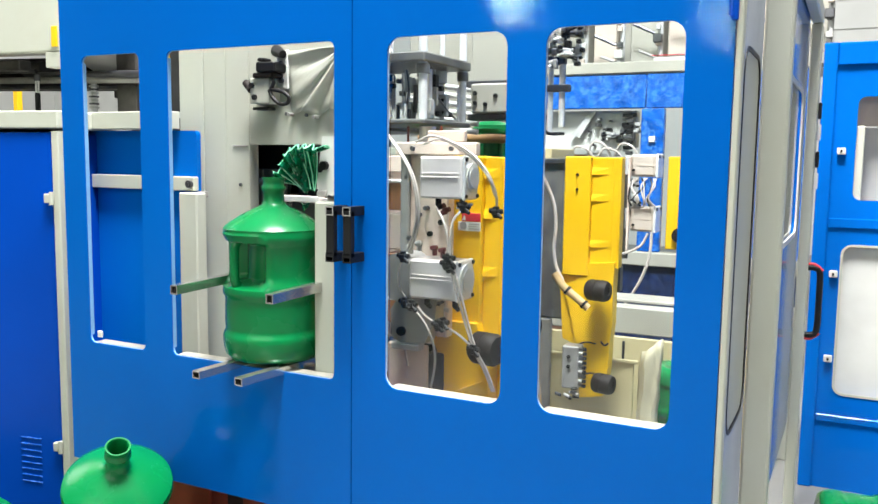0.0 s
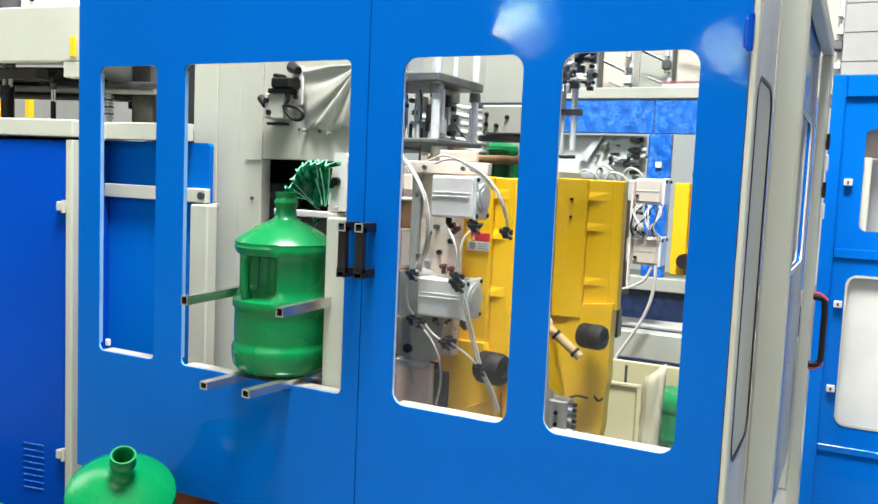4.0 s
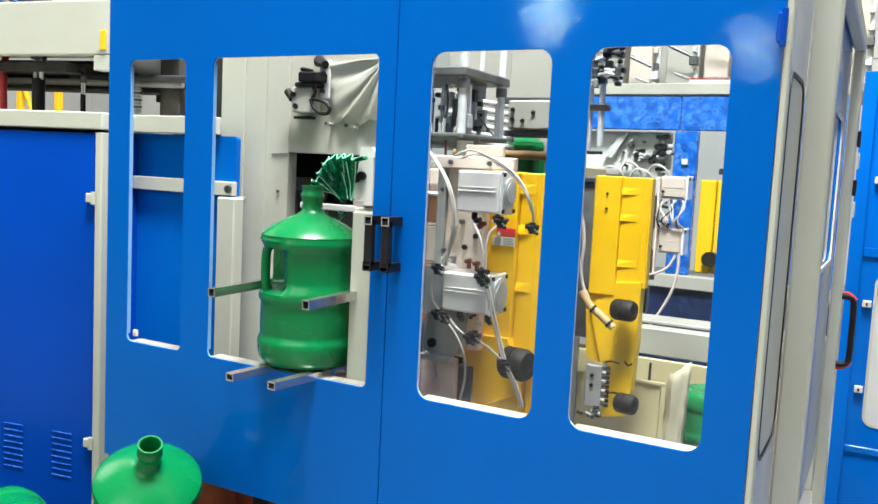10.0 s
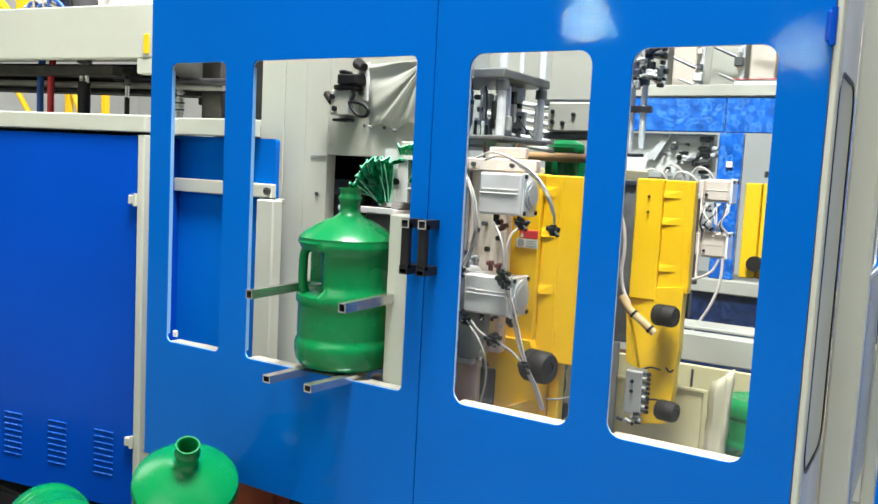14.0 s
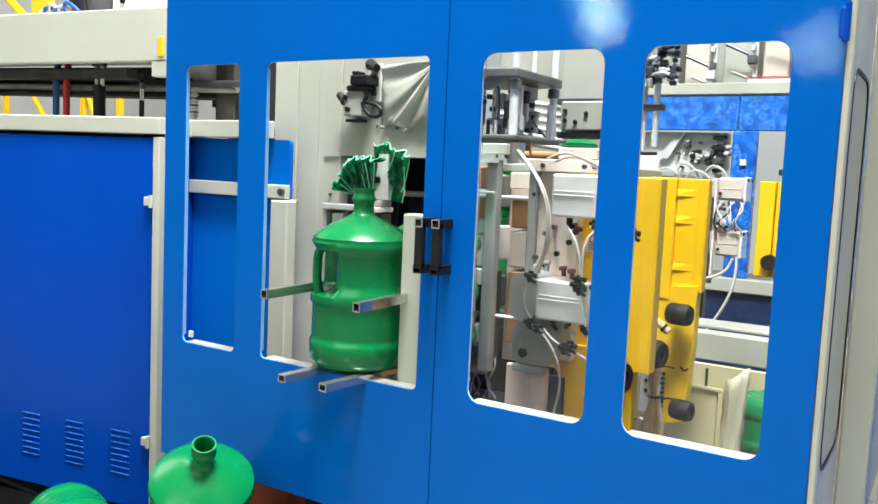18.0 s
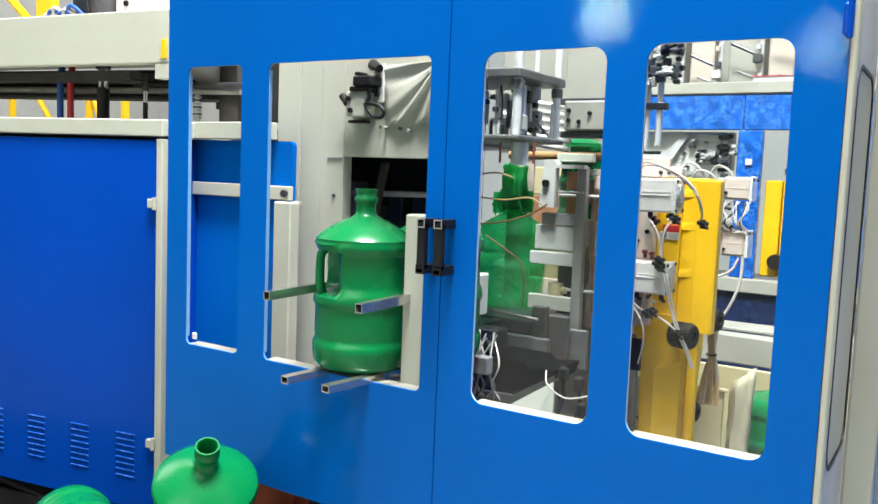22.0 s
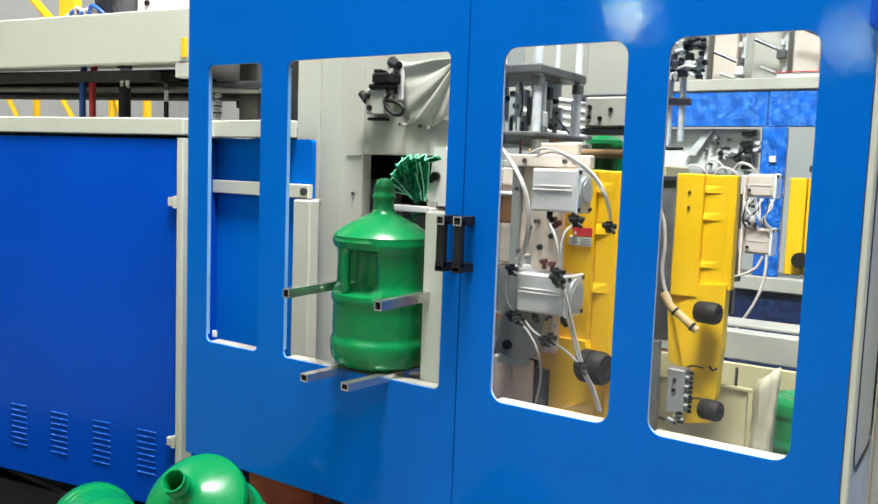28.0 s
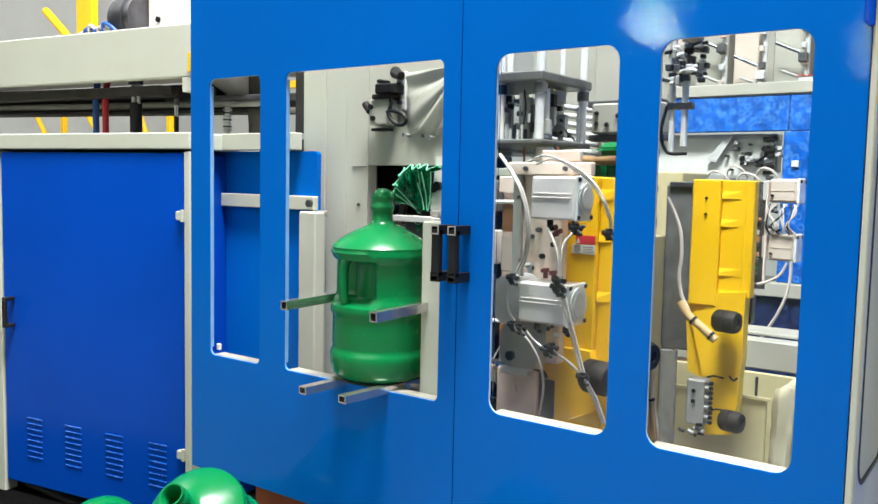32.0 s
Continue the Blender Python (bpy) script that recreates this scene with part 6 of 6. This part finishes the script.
for k, (x, z0, z1) in enumerate(((-1.1, FLOOR, 0.6), (-1.1, 0.604, 1.1), (-1.1, 1.104, 1.26), (-0.75, FLOOR, 0.7), (-0.75, 0.704, 1.27))):
    Mesh().box(x, x + 0.33, 2.6, 3.0, z0, z1, 0.006).ob("box", COPPER if k % 2 else BEIGE, crate)
bottle("green plastic water bottle standing on a carton", (-0.31, 1.61, 0.99))
tagged(Mesh().box(-0.46, -0.165, 1.465, 1.755, FLOOR, 0.989, 0.004).ob("carton", BEIGE), "brown carton carrying a bottle", "carton")

# ---------------------------------------------------------------- side of the enclosure and blue cabinet beyond
sd = thing("enclosure_side", "blue side doors with windows in a cream steel frame", "frame", kind="structure")
TURN = Matrix.Rotation(radians(90), 4, "Z")


def side(x, poly, depth, name, mat, holes=(), label=""):
    """A sheet in the y-z plane at x; poly in (y, z)."""
    o = Mesh().prism(poly, -depth, 0.0, holes).ob(name, mat, sd, label)
    o.matrix_basis = Matrix.Translation((x - depth, 0, 0)) @ TURN
    return o


def rect(a, b, c, d):
    return [(a, c), (b, c), (b, d), (a, d)]


side(0.858, rect(0.035, 0.375, 0.2, 2.0), 0.01, "side_door", LILAC, [rounded(0.06, 0.345, 0.62, 1.44, 0.06)])
side(0.8595, inset(0.06, 0.345, 0.62, 1.44, 0.06, -0.003), 0.006, "side_trim", BLACK, [inset(0.06, 0.345, 0.62, 1.44, 0.06, 0.006)], "black rubber window gasket")
side(0.8562, inset(0.06, 0.345, 0.62, 1.44, 0.06, -0.002), 0.004, "side_panel", CREAM, label="cream sheet behind the window")
Mesh().box(0.858, 0.922, 0.38, 0.44, FLOOR, 2.1, 0.006).ob("side_post", CREAM, sd)
side(0.882, rect(0.46, 1.68, 0.2, 2.0), 0.01, "side_door", BLUE, [rounded(0.62, 1.52, 0.95, 1.46, 0.05)])
side(0.8835, inset(0.62, 1.52, 0.95, 1.46, 0.05, -0.004), 0.006, "side_trim", WHITE, [inset(0.62, 1.52, 0.95, 1.46, 0.05, 0.012)])
g = side(0.872, rect(0.6, 1.54, 0.93, 1.48), 0.003, "side_pane", ACRYLIC)
g.visible_shadow = False
Mesh().box(0.884, 0.923, 1.7, 1.76, FLOOR, 1.72, 0.005).ob("end_post", CREAM, sd)
Mesh().box(0.884, 0.923, 0.45, 1.76, 1.722, 1.78, 0.005).ob("side_rail", CREAM, sd)
for z in (1.22, 1.4):
    Mesh().box(0.924, 0.936, 1.69, 1.73, z - 0.03, z + 0.03, 0.003).ob("hinge", BLACK, sd)
    Mesh().box(0.924, 0.938, 1.68, 1.7, z - 0.11, z - 0.05, 0.003).ob("hinge_plate", WHITE, sd)
hn = Mesh().tube([(0.92, 1.73, 0.81), (0.945, 1.73, 0.81), (0.964, 1.73, 0.79), (0.966, 1.73, 0.68), (0.964, 1.73, 0.57), (0.945, 1.73, 0.55), (0.92, 1.73, 0.55)], 0.012, 10, 5)
hn = hn.ob("door_grip", BLACK, sd, "black grip handle with red ends", smooth=60)
Mesh().tube([(0.91, 1.728, 0.823), (0.945, 1.728, 0.823), (0.974, 1.728, 0.8)], 0.006, 8, 5).ob("red_edge", RED, hn, smooth=60)
Mesh().tube([(0.91, 1.728, 0.537), (0.945, 1.728, 0.537), (0.974, 1.728, 0.56)], 0.006, 8, 5).ob("red_edge", RED, hn, smooth=60)

bc = thing("control_cabinet", "blue steel cabinet doors with white windows and small latches", "cabinet")
Mesh().prism(rect(0.918, 2.6, FLOOR, 1.69), 2.05, 2.07, [rounded(1.055, 1.62, 1.06, 1.475, 0.03), rounded(1.03, 1.62, 0.25, 0.875, 0.04)]).ob("cabinet_front", BLUE, bc)
Mesh().box(0.918, 0.97, 2.03, 2.048, FLOOR, 1.69, 0.004).ob("cabinet_stile", BLUE, bc)
Mesh().box(0.972, 2.6, 2.035, 2.048, 1.6, 1.69, 0.004).ob("cabinet_head", BLUE, bc)
Mesh().box(0.972, 2.6, 2.04, 2.048, 0.945, 0.985, 0.003).ob("cabinet_rail", BLUE, bc)
Mesh().box(0.972, 2.6, 2.04, 2.048, 0.13, 0.16, 0.003).ob("cabinet_rail", BLUE, bc)
Mesh().prism(inset(1.03, 1.62, 0.25, 0.875, 0.04, -0.004), 2.046, 2.0495, [inset(1.03, 1.62, 0.25, 0.875, 0.04, 0.006)]).ob("window_seal", CREAM, bc)
Mesh().box(0.98, 2.6, 2.075, 2.09, 0.2, 0.92, 0.004).ob("inner_sheet", WHITE, bc)
Mesh().box(1.05, 1.085, 2.072, 2.12, 1.05, 1.36, 0.004).ob("window_jamb", CREAM, bc)
Mesh().box(1.05, 2.6, 2.122, 2.14, 1.36, 1.5, 0.004).ob("inner_sheet", PEACH, bc)
Mesh().box(1.02, 2.6, 2.2, 2.25, 1.0, 1.36, 0.004).ob("inner_unit", GREYL, bc)
for z in (1.257, 0.755, 0.4):
    l = Mesh().box(0.988, 1.02, 2.028, 2.047, z - 0.014, z + 0.014, 0.003).ob("latch", WHITE, bc)
    Mesh().box(1.0, 1.008, 2.022, 2.0275, z - 0.006, z + 0.006, 0.001).ob("latch_slot", BLACK, l)

# black sheets added for the shade on the floor by and under the cabinet
tagged(Mesh().box(-4.0, -0.79, -0.75, 0.14, FLOOR, FLOOR + 0.012, 0.004).ob("rubber_mat", DEEP_BLACK), "black sheet on the floor put in for the shade beside the cabinet", "mat")
tagged(Mesh().box(-4.0, -1.2, 0.15, 1.2, FLOOR, FLOOR + 0.02, 0.004).ob("oil_tray", NEAR_BLACK), "black sheet on the floor put in for the shade under the cabinet", "tray")
# wall panels seen over the cabinet
for j in range(9):
    for i in range(7):
        x = -0.6 + i * 1.22 + (0.6 if j % 2 else 0)
        Mesh().box(x, x + 1.195, 11.97, 11.996, 1.9 + j * 0.42, 2.3 + j * 0.42, 0.006).ob("wall_panel", WALLM, wall_north)

# ---------------------------------------------------------------- bottles on the floor
floor_bottle = bottle("glossy green plastic water bottle standing on the factory floor", (-0.729, -0.127, 0.042, 28.7, 0, 50), ha=170)
bottle("green plastic water bottle lying on the factory floor", (-1.1, -0.3, FLOOR + 0.138, 90, 0, 35))
bottle("green plastic water bottle lying on the factory floor", (-1.42, -0.1, FLOOR + 0.138, 90, 0, 70))
bottle("green plastic water bottle lying on the factory floor", (1.02, 1.25, FLOOR + 0.138, 90, 0, 100))


# ---------------------------------------------------------------- motions
def motions():
    A = [(0, 0, 0), (11.8, 0, 0), (12, -0.013, 0), (12.5, -0.072, 0), (13.5, -0.074, 0), (14, -0.051, 0), (14.5, 0, 0), (16.5, 0.011, 0), (17, 0.05, 0), (17.5, 0.1, 0), (18, 0.13, 0), (18.5, 0.13, 0), (18.7, 0.12, 0.2), (18.8, 0.115, 0.42), (18.9, 0.105, 0.62), (19.05, 0.095, 0.745),
         (22, 0.09, 0.755), (22.5, 0.064, 0.745), (23, 0.02, 0.745), (23.5, -0.003, 0.735), (24, -0.03, 0.72), (25.5, -0.036, 0.715), (26.2, -0.03, 0.4), (27, 0, 0.02), (27.5, 0, 0), (32, 0, 0)]
    B = [(0, 0.016, 0), (0.5, 0.052, 0), (1, 0.088, 0), (1.5, 0.108, 0), (1.9, 0.108, 0), (2, 0.109, -0.07), (2.2, 0.118, -0.4), (2.4, 0.124, -0.51), (5.5, 0.124, -0.51), (6, 0.1, -0.51), (6.5, 0.072, -0.51), (7, 0.042, -0.51), (7.5, 0.015, -0.51),
         (8, 0.008, -0.51), (9.2, 0.008, -0.51), (9.5, 0.004, -0.44), (9.75, 0, -0.16), (10, 0, 0), (30.5, 0, 0), (31, 0.001, 0), (31.5, 0.008, 0), (32, 0.016, 0)]
    T = [(0, 0, 0), (14.5, 0, 0), (16.5, -0.07, 0), (17.5, -0.125, 0), (18.5, -0.125, 0), (18.7, -0.02, 0), (18.9, 0.16, -0.05), (19.1, 0.195, -0.35), (25.3, 0.195, -0.35), (25.9, 0.19, 0), (26.3, 0.14, 0), (27.2, 0, 0), (32, 0, 0)]
    F = [(0, -0.03, -0.22), (11.9, -0.03, -0.22), (12.3, 0.05, 0.0), (14.5, 0.04, 0.0), (16.5, -0.04, 0.0), (17.5, -0.1, 0.0), (18.5, -0.1, 0.0), (18.7, 0.0, 0), (18.9, 0.1, -0.05), (19.1, 0.12, -0.35), (25.3, 0.12, -0.35), (26.3, 0.1, -0.22), (27.2, -0.03, -0.22), (32, -0.03, -0.22)]
    walk(ca, [(t, pose(x, y, 0)) for t, x, y in A])
    walk(slide, [(0, pose(-0.3, 0, 0)), (22, pose(-0.3, 0, 0)), (23, pose(-0.14, 0, 0)), (24, pose(-0.02, 0, 0)), (25.5, pose(0, 0, 0)), (27, pose(-0.3, 0, 0)), (32, pose(-0.3, 0, 0))])
    walk(top_plate, [(t, pose(0, 0, z)) for t, z in ((0, 0), (24.4, 0), (24.6, 0.03), (24.8, 0.065), (25, 0.124), (25.5, 0.13), (26.4, 0.13), (27.2, 0), (32, 0))])
    walk(cb, [(t, pose(x, y, 0)) for t, x, y in B])
    walk(tu, [(t, pose(x, 0, z)) for t, x, z in T])
    walk(flash_a, [(t, pose(x, 0, z)) for t, x, z in T])
    walk(flash_b, [(t, pose(x, 0, z)) for t, x, z in F])
    x, y, z = SHELF
    walk(old_bottle, [(0, pose(x, y, z, 0, 0, 8)), (9.5, pose(x, y, z, 0, 0, 8)), (10, pose(x, y, z, 0, 0, -12)), (25.7, pose(x, y, z, 0, 0, -12)), (26.1, pose(x + 0.02, -0.12, z, 8, 0, -12)),
                      (26.4, pose(x + 0.03, -0.33, 0.45, 45, 0, -12)), (26.7, pose(x + 0.04, -0.55, 0.12, 85, 0, -12)), (27.1, pose(x + 0.04, -0.62, FLOOR + 0.138, 90, 0, -12)), (32, pose(x + 0.04, -0.62, FLOOR + 0.138, 90, 0, -12))])
    walk(next_bottle, [(0, pose(-0.55, 0.9, z)), (16.2, pose(-0.55, 0.9, z)), (16.7, pose(-0.46, 0.68, z)), (17.2, pose(-0.36, 0.5, z)), (18.2, pose(-0.255, 0.33, z)), (25.6, pose(-0.255, 0.33, z)), (27, pose(x - 0.005, y, z)), (32, pose(x - 0.005, y, z))])
    f = (-0.729, -0.127, 0.042, 28.7, 0, 50)
    walk(floor_bottle, [(0, pose(*f)), (26.2, pose(*f)), (26.6, pose(-0.72, -0.1, 0.055, 38, 0, 34)), (27, pose(-0.704, -0.08, 0.068, 46.6, 0, 19)), (32, pose(-0.704, -0.08, 0.068, 46.6, 0, 19))])


motions()
